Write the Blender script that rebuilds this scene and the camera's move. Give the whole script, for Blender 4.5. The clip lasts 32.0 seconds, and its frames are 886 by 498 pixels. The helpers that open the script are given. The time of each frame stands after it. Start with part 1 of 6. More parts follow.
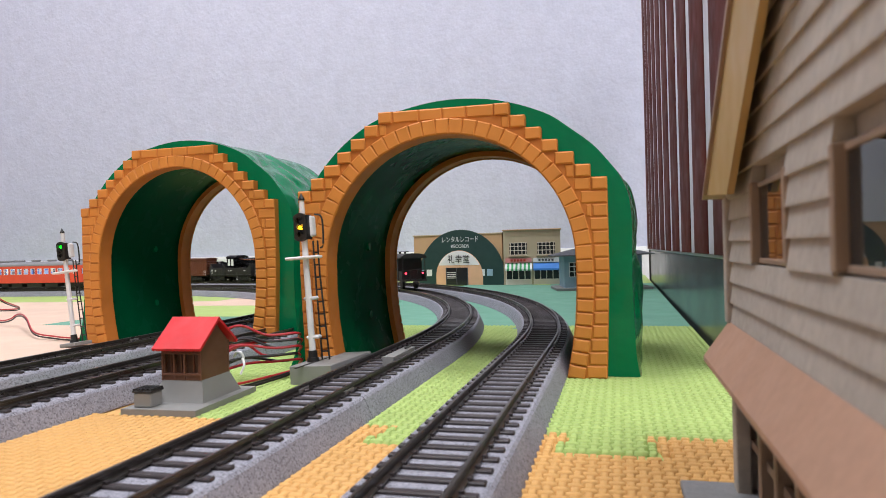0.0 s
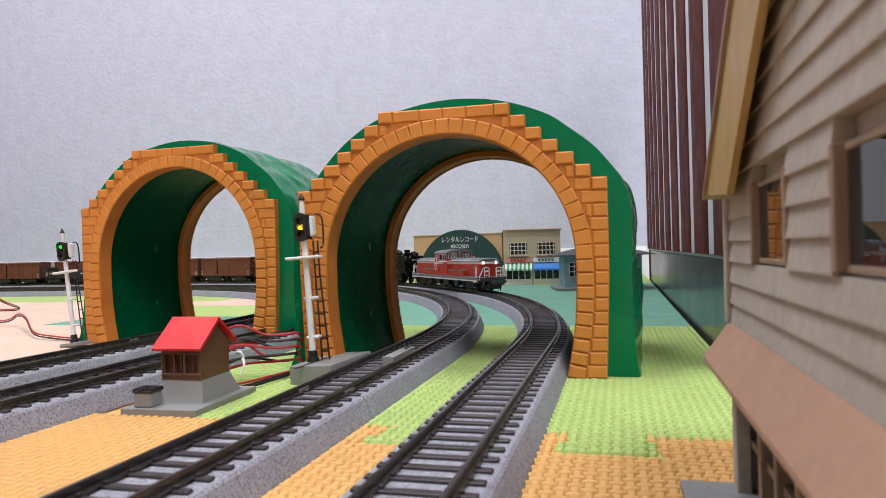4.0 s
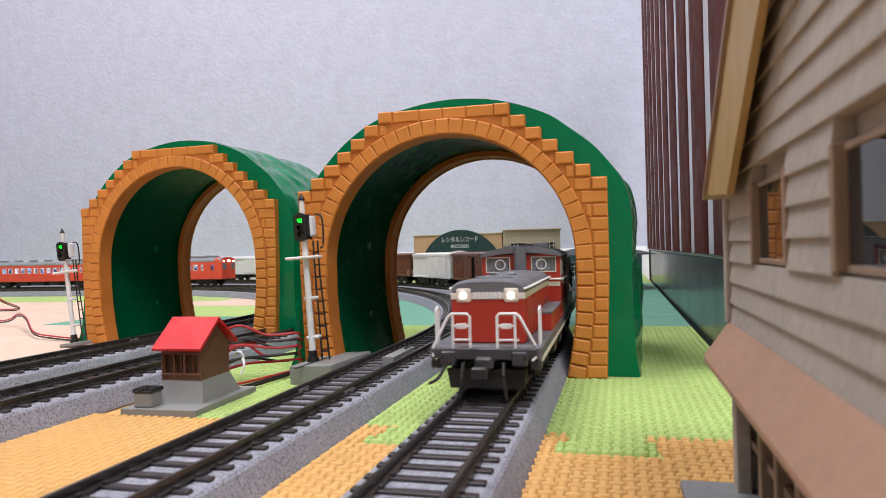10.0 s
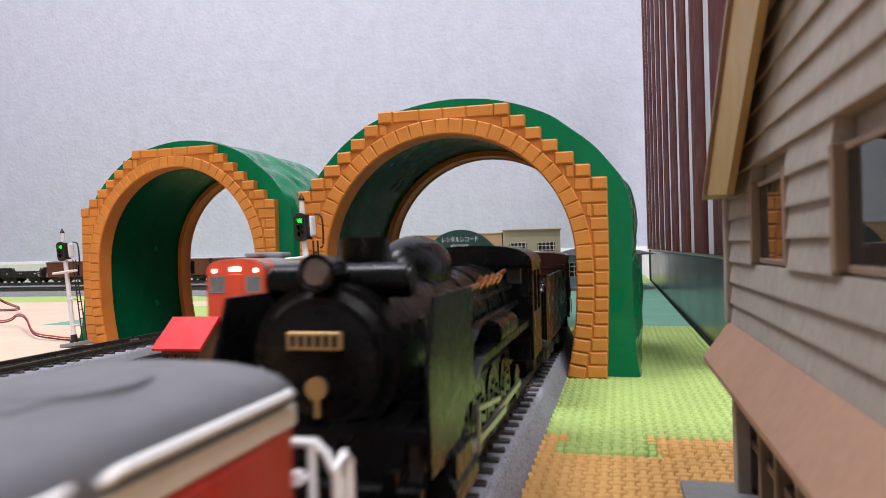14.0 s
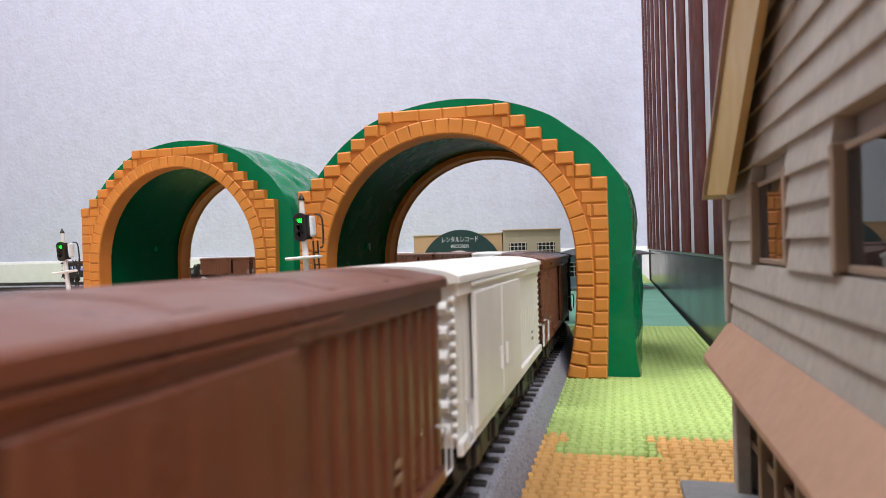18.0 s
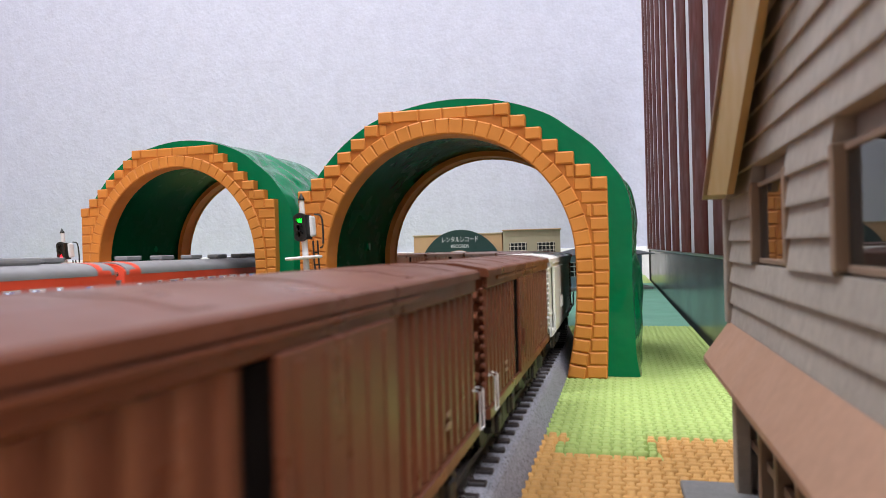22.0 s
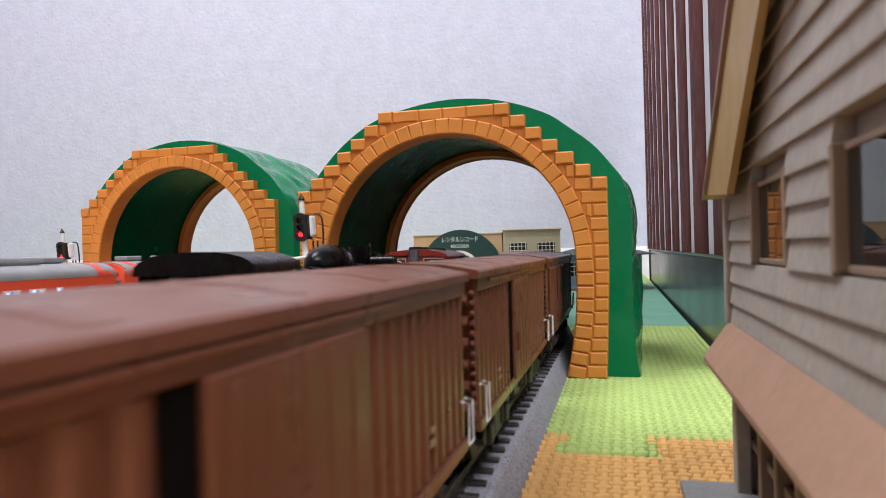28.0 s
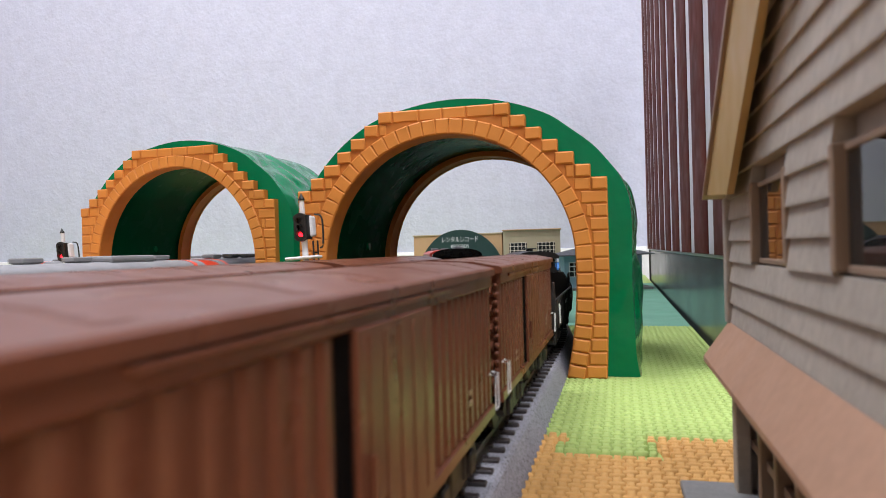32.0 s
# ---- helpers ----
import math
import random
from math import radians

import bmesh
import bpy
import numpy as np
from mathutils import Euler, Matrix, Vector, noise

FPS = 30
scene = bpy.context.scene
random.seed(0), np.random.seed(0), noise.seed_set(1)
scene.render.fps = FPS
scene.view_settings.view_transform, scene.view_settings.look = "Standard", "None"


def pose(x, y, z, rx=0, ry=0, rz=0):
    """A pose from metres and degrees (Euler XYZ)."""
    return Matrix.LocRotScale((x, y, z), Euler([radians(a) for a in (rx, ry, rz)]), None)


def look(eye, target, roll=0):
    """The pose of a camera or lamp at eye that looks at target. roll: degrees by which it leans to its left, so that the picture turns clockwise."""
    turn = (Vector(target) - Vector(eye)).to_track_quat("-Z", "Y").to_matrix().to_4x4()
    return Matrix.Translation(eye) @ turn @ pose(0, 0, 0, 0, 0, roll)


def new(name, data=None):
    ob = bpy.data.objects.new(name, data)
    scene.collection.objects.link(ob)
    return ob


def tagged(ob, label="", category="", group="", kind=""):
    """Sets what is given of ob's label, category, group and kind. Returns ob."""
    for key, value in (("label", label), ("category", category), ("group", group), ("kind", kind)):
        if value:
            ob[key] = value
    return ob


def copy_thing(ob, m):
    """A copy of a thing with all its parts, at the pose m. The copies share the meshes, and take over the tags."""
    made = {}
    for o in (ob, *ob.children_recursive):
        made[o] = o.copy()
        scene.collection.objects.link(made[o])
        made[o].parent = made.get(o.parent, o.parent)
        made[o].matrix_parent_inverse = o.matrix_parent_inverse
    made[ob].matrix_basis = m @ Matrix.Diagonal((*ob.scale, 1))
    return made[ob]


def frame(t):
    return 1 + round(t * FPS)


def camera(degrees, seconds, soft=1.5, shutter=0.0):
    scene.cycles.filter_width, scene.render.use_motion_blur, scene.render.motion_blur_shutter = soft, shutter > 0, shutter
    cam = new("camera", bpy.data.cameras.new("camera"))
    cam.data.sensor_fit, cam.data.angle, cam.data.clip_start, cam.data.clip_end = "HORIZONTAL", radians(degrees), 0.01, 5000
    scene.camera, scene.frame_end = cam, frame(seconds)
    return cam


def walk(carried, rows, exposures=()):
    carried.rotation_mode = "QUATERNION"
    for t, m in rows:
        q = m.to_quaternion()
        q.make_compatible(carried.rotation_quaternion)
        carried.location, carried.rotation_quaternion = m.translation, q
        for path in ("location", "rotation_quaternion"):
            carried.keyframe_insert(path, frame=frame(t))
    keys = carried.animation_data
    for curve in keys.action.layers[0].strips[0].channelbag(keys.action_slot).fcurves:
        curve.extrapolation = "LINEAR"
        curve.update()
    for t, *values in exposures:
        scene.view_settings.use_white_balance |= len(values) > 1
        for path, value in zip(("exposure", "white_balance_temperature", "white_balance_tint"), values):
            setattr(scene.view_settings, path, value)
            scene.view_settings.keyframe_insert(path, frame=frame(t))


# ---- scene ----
# ---- camera ----
cam = camera(65.8, 32.0, soft=0.8, shutter=0.5)
EYE = (0.0, 0.0, 0.0585)
STAND = look(EYE, (0.0, 1.0, 0.0585 + 2.81 / 1212.3), roll=-1.44)
cam.data.dof.use_dof, cam.data.dof.focus_distance, cam.data.dof.aperture_fstop = True, 0.6, 45.0
walk(cam, [(0.0, STAND), (32.0, STAND)],
     exposures=[(0.0, 0.0), (12.0, 0.0), (14.0, 0.06), (18.0, 0.2), (19.0, 0.15), (20.0, -0.1), (21.0, 0.1), (22.0, 0.2), (24.0, 0.18), (25.0, 0.02),
                (26.5, 0.12), (28.0, 0.18), (32.0, 0.17)])

# ---- light: two ceiling lamps of a closed room ----
world = bpy.data.worlds.new("room_air")
world.use_nodes = True
scene.world = world
world.node_tree.nodes["Background"].inputs[0].default_value = (0.75, 0.8, 0.9, 1)
world.node_tree.nodes["Background"].inputs[1].default_value = 0.05


def ceiling_area(x, y, z, sx, sy, watts, colour, turn):
    data = bpy.data.lights.new("ceiling_lamp_light", "AREA")
    data.shape, data.size, data.size_y, data.energy, data.color = "RECTANGLE", sx, sy, watts, colour
    ob = new("ceiling_lamp_light", data)
    ob.matrix_world = pose(x, y, z, 0, 0, turn)
    return ob


LAMP_A = (-0.70, 0.50, 2.33)
LAMP_B = (0.42, -1.15, 2.33)
ceiling_area(*LAMP_A, 0.9, 0.9, 42, (0.95, 0.955, 1.04), -14.4)
ceiling_area(*LAMP_B, 0.9, 0.9, 52.5, (0.95, 0.955, 1.04), -14.4)

# ---- plan: s runs along the near tracks, o to their left ----
TH = 0.2517
D2 = Vector((math.sin(TH), math.cos(TH)))
N2 = Vector((-D2.y, D2.x))
B2 = Vector((-0.0054, 0.15))
TURN = -math.degrees(TH)


def W(s, o, z=0.0):
    p = B2 + D2 * s + N2 * o
    return Vector((p.x, p.y, z))


def WP(s, o, z=0.0, rz=0.0):
    """A pose whose x runs along -o (right of the track) and y along s."""
    v = W(s, o, z)
    return pose(v.x, v.y, v.z, 0, 0, TURN + rz)


class Route:
    """Straight, then a left-hand bend of two radii through 90 degrees, then straight along -o's opposite."""

    def __init__(self, o, s0, r1, a1, r2):
        self.o, self.s0, self.r1, self.a1, self.r2 = o, s0, r1, a1, r2
        self.l1 = r1 * a1
        self.l2 = r2 * (math.pi / 2 - a1)

    def at(self, s):
        """(s, o, heading to the left in radians) at distance s."""
        if s <= self.s0:
            return s, self.o, 0.0
        u = s - self.s0
        if u <= self.l1:
            a = u / self.r1
            return self.s0 + self.r1 * math.sin(a), self.o + self.r1 * (1 - math.cos(a)), a
        s1, o1 = self.s0 + self.r1 * math.sin(self.a1), self.o + self.r1 * (1 - math.cos(self.a1))
        u -= self.l1
        a = self.a1 + min(u, self.l2) / self.r2
        s2 = s1 + self.r2 * (math.sin(a) - math.sin(self.a1))
        o2 = o1 + self.r2 * (math.cos(self.a1) - math.cos(a))
        if u > self.l2:
            o2 += u - self.l2
        return s2, o2, a

    def world(self, s, side=0.0, z=0.0):
        ss, oo, a = self.at(s)
        return W(ss - side * math.sin(a), oo + side * math.cos(a), z)

    def stand(self, s, z=0.0, back=False):
        """Pose with y along the rising route (or the falling one)."""
        ss, oo, a = self.at(s)
        v = W(ss, oo, z)
        return pose(v.x, v.y, v.z, 0, 0, TURN + math.degrees(a) + (180 if back else 0))


RAIL = 0.0115
A45 = math.pi / 4
ROUTE_R1 = Route(0.0, 0.2075, 0.867, A45, 0.867)
ROUTE_R2 = Route(0.061, 0.2075, 0.806, A45, 0.806)
ROUTE_L1 = Route(0.170, 0.30, 0.56, A45, 0.56)
ROUTE_L2 = Route(0.2325, 0.30, 0.50, A45, 0.50)

# ---- materials ----
def mat(name, colour, rough=0.5, metal=0.0, vary=0.12, scale=60.0, bump=0.0, bscale=400.0, spec=0.5, coat=0.0, island=0.0, obj=0.0, fine=0.0, fscale=900.0):
    """A principled material: colour with slow stains (vary, scale), fine grain (fine, fscale), relief (bump, bscale)."""
    m = bpy.data.materials.new(name)
    m.use_nodes = True
    nt = m.node_tree
    b = nt.nodes["Principled BSDF"]
    b.inputs["Roughness"].default_value = rough
    b.inputs["Metallic"].default_value = metal
    b.inputs["Specular IOR Level"].default_value = spec
    b.inputs["Coat Weight"].default_value = coat
    tc = nt.nodes.new("ShaderNodeTexCoord")
    col = nt.nodes.new("ShaderNodeHueSaturation")
    col.inputs["Color"].default_value = (*colour, 1)
    value = None

    def noise_at(sc, detail):
        n = nt.nodes.new("ShaderNodeTexNoise")
        n.inputs["Scale"].default_value, n.inputs["Detail"].default_value = sc, detail
        nt.links.new(tc.outputs["Object"], n.inputs["Vector"])
        return n.outputs["Fac"]

    def ranged(sock, amount):
        r = nt.nodes.new("ShaderNodeMapRange")
        r.inputs["From Min"].default_value, r.inputs["From Max"].default_value = 0.3, 0.7
        r.inputs["To Min"].default_value, r.inputs["To Max"].default_value = 1 - amount, 1 + amount
        nt.links.new(sock, r.inputs["Value"])
        return r.outputs[0]

    def times(a, b2):
        if a is None:
            return b2
        x = nt.nodes.new("ShaderNodeMath")
        x.operation = "MULTIPLY"
        nt.links.new(a, x.inputs[0]), nt.links.new(b2, x.inputs[1])
        return x.outputs[0]

    if vary:
        value = times(value, ranged(noise_at(scale, 4), vary))
    if fine:
        value = times(value, ranged(noise_at(fscale, 2), fine))
    if obj:
        oi = nt.nodes.new("ShaderNodeObjectInfo")
        r = nt.nodes.new("ShaderNodeMapRange")
        r.inputs["To Min"].default_value, r.inputs["To Max"].default_value = 1 - obj, 1 + obj
        nt.links.new(oi.outputs["Random"], r.inputs["Value"])
        value = times(value, r.outputs[0])
    if island:
        g = nt.nodes.new("ShaderNodeNewGeometry")
        r = nt.nodes.new("ShaderNodeMapRange")
        r.inputs["To Min"].default_value, r.inputs["To Max"].default_value = 1 - island, 1 + island
        nt.links.new(g.outputs["Random Per Island"], r.inputs["Value"])
        value = times(value, r.outputs[0])
    if value is not None:
        nt.links.new(value, col.inputs["Value"])
    nt.links.new(col.outputs[0], b.inputs["Base Color"])
    rv = ranged(noise_at(scale * 2.3, 3), 0.18)
    rm = nt.nodes.new("ShaderNodeMath")
    rm.operation, rm.inputs[1].default_value = "MULTIPLY", rough
    nt.links.new(rv, rm.inputs[0]), nt.links.new(rm.outputs[0], b.inputs["Roughness"])
    if bump:
        bp = nt.nodes.new("ShaderNodeBump")
        bp.inputs["Strength"].default_value, bp.inputs["Distance"].default_value = 1.0, bump
        nt.links.new(noise_at(bscale, 3), bp.inputs["Height"])
        nt.links.new(bp.outputs[0], b.inputs["Normal"])
    return m


def glow(name, colour, strength):
    m = bpy.data.materials.new(name)
    m.use_nodes = True
    b = m.node_tree.nodes["Principled BSDF"]
    b.inputs["Base Color"].default_value = (*colour, 1)
    b.inputs["Emission Color"].default_value = (*colour, 1)
    b.inputs["Emission Strength"].default_value = strength
    return m


def glass(name, colour=(0.9, 0.95, 0.97), rough=0.05, clear=0.75):
    m = bpy.data.materials.new(name)
    m.use_nodes = True
    nt = m.node_tree
    b = nt.nodes["Principled BSDF"]
    b.inputs["Base Color"].default_value = (*[c * 0.03 for c in colour], 1)
    b.inputs["Roughness"].default_value = rough
    t = nt.nodes.new("ShaderNodeBsdfTransparent")
    mix = nt.nodes.new("ShaderNodeMixShader")
    mix.inputs[0].default_value = clear
    out = nt.nodes["Material Output"]
    nt.links.new(b.outputs[0], mix.inputs[1]), nt.links.new(t.outputs[0], mix.inputs[2])
    nt.links.new(mix.outputs[0], out.inputs["Surface"])
    return m


M_WALL = mat("wallpaper", (0.56, 0.578, 0.70), 0.75, vary=0.05, scale=28, bump=0.0016, bscale=95, fine=0.04, fscale=190)
M_SKIRT = mat("white_skirting", (0.74, 0.74, 0.72), 0.4, vary=0.04)
M_CEIL = mat("ceiling_board", (0.62, 0.62, 0.61), 0.9, vary=0.03)
M_ROOMWALL = mat("room_paper", (0.48, 0.47, 0.46), 0.85, vary=0.04, scale=5)
M_FOAM_GREEN = mat("green_foam", (0.38, 0.50, 0.16), 0.75, vary=0.05, scale=25, fine=0.05, fscale=1500, spec=0.25)
M_FOAM_ORANGE = mat("orange_foam", (0.64, 0.37, 0.13), 0.75, vary=0.05, scale=25, fine=0.05, fscale=1500, spec=0.25)
M_FOAM_TEAL = mat("teal_foam", (0.155, 0.345, 0.25), 0.8, vary=0.05, scale=25, fine=0.05, fscale=1500, spec=0.2)
M_FOAM_SAND = mat("sand_foam", (0.66, 0.485, 0.375), 0.8, vary=0.05, scale=25, fine=0.04, fscale=1500, spec=0.2)
M_PLASTIC_GREEN = mat("green_plastic", (0.0, 0.165, 0.062), 0.14, vary=0.05, scale=30, bump=0.002, bscale=40, spec=0.22)
# the hill's own plastic, its colour lowered for the shade inside the tunnels
M_SHADED_GREEN = mat("green_plastic_shaded", (0.0, 0.066, 0.024), 0.25, vary=0.05, scale=30, bump=0.0012, bscale=40, spec=0.03)
M_PLASTIC_ORANGE = mat("orange_plastic", (0.61, 0.225, 0.035), 0.6, vary=0.05, scale=40, bump=0.0001, bscale=300, obj=0.04)
M_JOINT = mat("orange_joint", (0.52, 0.17, 0.022), 0.6, vary=0.08, scale=60)
M_BALLAST = mat("ballast", (0.245, 0.245, 0.278), 0.85, vary=0.06, scale=40, bump=0.00018, bscale=900, spec=0.2)
M_SLEEPER = mat("sleeper_plastic", (0.035, 0.027, 0.027), 0.5, vary=0.12, scale=80, obj=0.12)
M_RAIL = mat("rail_metal", (0.085, 0.075, 0.065), 0.32, 0.75, vary=0.15, scale=80, spec=0.5)
M_TIMBER = mat("brown_timber", (0.098, 0.021, 0.014), 0.5, vary=0.25, scale=25, spec=0.02)
M_SILVER = mat("silver_strip", (0.62, 0.60, 0.66), 0.4, 0.2, vary=0.15, scale=30)
M_BLACKPANEL = mat("black_gloss_panel", (0.045, 0.045, 0.05), 0.22, vary=0.1, scale=8, spec=0.35)
M_SIDING = mat("weathered_siding", (0.385, 0.35, 0.305), 0.75, vary=0.10, scale=40, fine=0.08, fscale=500, bump=0.0002, bscale=300)
M_YELLOWTRIM = mat("ochre_trim", (0.39, 0.27, 0.10), 0.55, vary=0.08, scale=40)
M_AWNING = mat("salmon_roof", (0.40, 0.235, 0.155), 0.7, vary=0.08, scale=30, fine=0.05, fscale=600)
M_FRAME = mat("brown_window_frame", (0.27, 0.19, 0.135), 0.55, vary=0.12, scale=60)
M_DARKWOOD = mat("dark_wood", (0.07, 0.035, 0.02), 0.6, vary=0.2, scale=60)
M_GREYCONC = mat("grey_concrete", (0.20, 0.20, 0.20), 0.8, vary=0.08, scale=50, fine=0.08, fscale=900)
M_GREYBASE = mat("grey_plastic", (0.23, 0.23, 0.22), 0.55, vary=0.06, scale=50)
M_RED = mat("red_roof", (0.58, 0.012, 0.018), 0.6, vary=0.05, scale=50)
M_BROWN = mat("brown_plastic", (0.13, 0.055, 0.03), 0.6, vary=0.12, scale=60)
M_WHITE = mat("white_paint", (0.74, 0.74, 0.74), 0.4, vary=0.04, scale=60)
M_BLACK = mat("black_plastic", (0.012, 0.012, 0.012), 0.4, vary=0.1, scale=60)
M_LOCO_RED = mat("loco_red", (0.40, 0.028, 0.013), 0.4, vary=0.07, scale=60, fine=0.03)
M_LOCO_GREY = mat("loco_grey", (0.135, 0.135, 0.148), 0.5, vary=0.10, scale=60, fine=0.06, fscale=900)
M_WINDOWTRIM = mat("window_trim_grey", (0.36, 0.33, 0.31), 0.45, vary=0.06, scale=80)
M_BEAM = mat("buffer_grey", (0.045, 0.042, 0.047), 0.5, vary=0.15, scale=150)
M_CREAM = mat("cream_band", (0.70, 0.64, 0.55), 0.5, vary=0.06, scale=60)
M_STEAM = mat("steam_black", (0.003, 0.003, 0.0033), 0.28, vary=0.2, scale=120, spec=0.16)
M_BRASS = mat("brass", (0.55, 0.38, 0.17), 0.35, 0.9, vary=0.1)
M_COPPER = mat("copper", (0.62, 0.26, 0.14), 0.3, 0.9, vary=0.1)
M_STEEL = mat("valve_steel", (0.42, 0.40, 0.37), 0.35, 0.9, vary=0.1)
M_VAN = mat("boxcar_brown", (0.136, 0.047, 0.025), 0.32, vary=0.10, scale=50, fine=0.05, spec=0.3)
M_VANWHITE = mat("boxcar_white", (0.76, 0.75, 0.715), 0.45, vary=0.05, scale=50)
M_TAN = mat("faded_lettering", (0.34, 0.22, 0.14), 0.5, vary=0.2, scale=300)
M_UNDER = mat("underframe_black", (0.018, 0.016, 0.015), 0.55, vary=0.2, scale=100)
# near black, for the shade within open van doorways
M_GAP_SHADE = mat("doorway_shade", (0.006, 0.005, 0.005), 0.95, vary=0.1, spec=0.02)
M_COAL = mat("coal", (0.014, 0.014, 0.016), 0.2, vary=0.3, scale=300, island=0.5, spec=0.7)
M_DMU = mat("vermilion", (0.72, 0.075, 0.035), 0.4, vary=0.05, scale=60)
M_DMUROOF = mat("coach_roof_grey", (0.24, 0.24, 0.25), 0.55, vary=0.07, scale=60)
M_SHOPWALL = mat("shop_wall", (0.52, 0.33, 0.175), 0.8, vary=0.06, scale=30)
M_SHOPDARK = mat("shop_green", (0.012, 0.045, 0.04), 0.6, vary=0.06, scale=30)
M_PEACH = mat("shop_peach", (0.72, 0.42, 0.25), 0.7, vary=0.05)
M_STORE = mat("store_wall", (0.46, 0.38, 0.26), 0.8, vary=0.06, scale=60)
M_BLUEHOUSE = mat("blue_siding", (0.29, 0.43, 0.53), 0.7, vary=0.08, scale=60)
M_SLATE = mat("slate_roof", (0.07, 0.075, 0.085), 0.7, vary=0.1, scale=60)
M_WIRE_RED = mat("red_wire", (0.42, 0.012, 0.02), 0.4, vary=0.05)
M_WIRE_BLACK = mat("black_wire", (0.012, 0.009, 0.009), 0.4, vary=0.05)
M_GLASS = glass("clear_pane", clear=0.72)
M_STATIONGLASS = glass("station_pane", rough=0.02, clear=0.12)
# milky grey base: the lavender room's reflection put into the pane's colour
M_CABPANE = glass("cab_pane", (9.0, 9.0, 9.5), 0.08, 0.45)
M_DARKGLASS = mat("dark_pane", (0.02, 0.022, 0.024), 0.12, vary=0.05)
M_ENDPANE = mat("grey_cab_pane", (0.16, 0.17, 0.19), 0.15, vary=0.3, scale=120)
M_LAMP = glow("headlamp_lit", (1.0, 0.88, 0.72), 5.0)
M_LAMP_GREEN = glow("green_lit", (0.004, 1.0, 0.02), 7)
M_LAMP_YELLOW = glow("yellow_lit", (1.0, 0.5, 0.012), 6)
M_LAMP_RED = glow("red_lit", (1.0, 0.01, 0.02), 7)
M_LAMP_OFF = mat("unlit_lens", (0.03, 0.012, 0.012), 0.2)
M_TAIL = glow("tail_red", (1.0, 0.03, 0.06), 6.0)
M_COACHLIGHT = glow("coach_window_lit", (0.55, 0.72, 1.0), 2.2)


def dim_inside(name):
    """A carriage inside with its uneven lamplight put into glowing cells: pale blue light, dark seats and posts."""
    m = bpy.data.materials.new(name)
    m.use_nodes = True
    nt = m.node_tree
    b = nt.nodes["Principled BSDF"]
    tc = nt.nodes.new("ShaderNodeTexCoord")
    mp = nt.nodes.new("ShaderNodeMapping")
    mp.inputs["Scale"].default_value = (1.0, 1.0, 0.45)
    v = nt.nodes.new("ShaderNodeTexVoronoi")
    v.inputs["Scale"].default_value = 260.0
    nt.links.new(tc.outputs["Object"], mp.inputs["Vector"])
    nt.links.new(mp.outputs[0], v.inputs["Vector"])
    sep = nt.nodes.new("ShaderNodeSeparateColor")
    nt.links.new(v.outputs["Color"], sep.inputs[0])
    r = nt.nodes.new("ShaderNodeValToRGB")
    r.color_ramp.interpolation = "CONSTANT"
    e = r.color_ramp.elements
    e[0].position, e[0].color = 0.0, (0.04, 0.05, 0.09, 1)
    e[1].position, e[1].color = 0.93, (1.0, 1.0, 1.0, 1)
    for p_, c_ in ((0.22, (0.10, 0.20, 0.62, 1)), (0.45, (0.30, 0.42, 0.68, 1)), (0.68, (0.55, 0.55, 0.60, 1)), (0.84, (0.20, 0.17, 0.20, 1))):
        x_ = e.new(p_)
        x_.color = c_
    nt.links.new(sep.outputs[0], r.inputs[0])
    nt.links.new(r.outputs[0], b.inputs["Emission Color"])
    nt.links.new(r.outputs[0], b.inputs["Base Color"])
    b.inputs["Emission Strength"].default_value = 0.55
    return m


M_COACHIN = dim_inside("coach_inside")
M_CEILLAMP = glow("ceiling_lamp_diffuser", (1.0, 0.98, 0.96), 3.0)


def add_specks(m, scale, low, high):
    """Granite grains: every small cell has its own brightness."""
    nt = m.node_tree
    tc = nt.nodes.new("ShaderNodeTexCoord")
    v = nt.nodes.new("ShaderNodeTexVoronoi")
    v.inputs["Scale"].default_value = scale
    nt.links.new(tc.outputs["Object"], v.inputs["Vector"])
    sep = nt.nodes.new("ShaderNodeSeparateColor")
    nt.links.new(v.outputs["Color"], sep.inputs[0])
    r = nt.nodes.new("ShaderNodeValToRGB")
    e = r.color_ramp.elements
    e[0].position, e[0].color = 0.0, (low, low, low, 1)
    e[1].position, e[1].color = 1.0, (high, high, high, 1)
    mid = e.new(0.2)
    mid.color = (0.9, 0.9, 0.9, 1)
    nt.links.new(sep.outputs[0], r.inputs[0])
    col = [n for n in nt.nodes if n.bl_idname == "ShaderNodeHueSaturation"][0]
    mul = nt.nodes.new("ShaderNodeMath")
    mul.operation = "MULTIPLY"
    old = col.inputs["Value"].links[0].from_socket
    nt.links.new(old, mul.inputs[0]), nt.links.new(r.outputs[0], mul.inputs[1])
    nt.links.new(mul.outputs[0], col.inputs["Value"])


add_specks(M_BALLAST, 2300.0, 0.45, 1.4)


# ---- mesh helpers; meshes are made in millimetres ----
def bm_new():
    return bmesh.new()


def part(name, bm, material, parent=None, label="", at=None, smooth=False, mm=True):
    """Links a bmesh as one mesh object, under a parent where one is given."""
    if mm:
        bmesh.ops.scale(bm, vec=(0.001, 0.001, 0.001), verts=bm.verts)
    me = bpy.data.meshes.new(name)
    if smooth:
        for f in bm.faces:
            f.smooth = True
    bm.to_mesh(me)
    bm.free()
    if smooth:
        me.set_sharp_from_angle(angle=radians(38))
    me.materials.append(material)
    ob = new(name, me)
    if parent is not None:
        ob.parent = parent
    if at is not None:
        ob.matrix_basis = at
    if label:
        tagged(ob, label)
    return ob


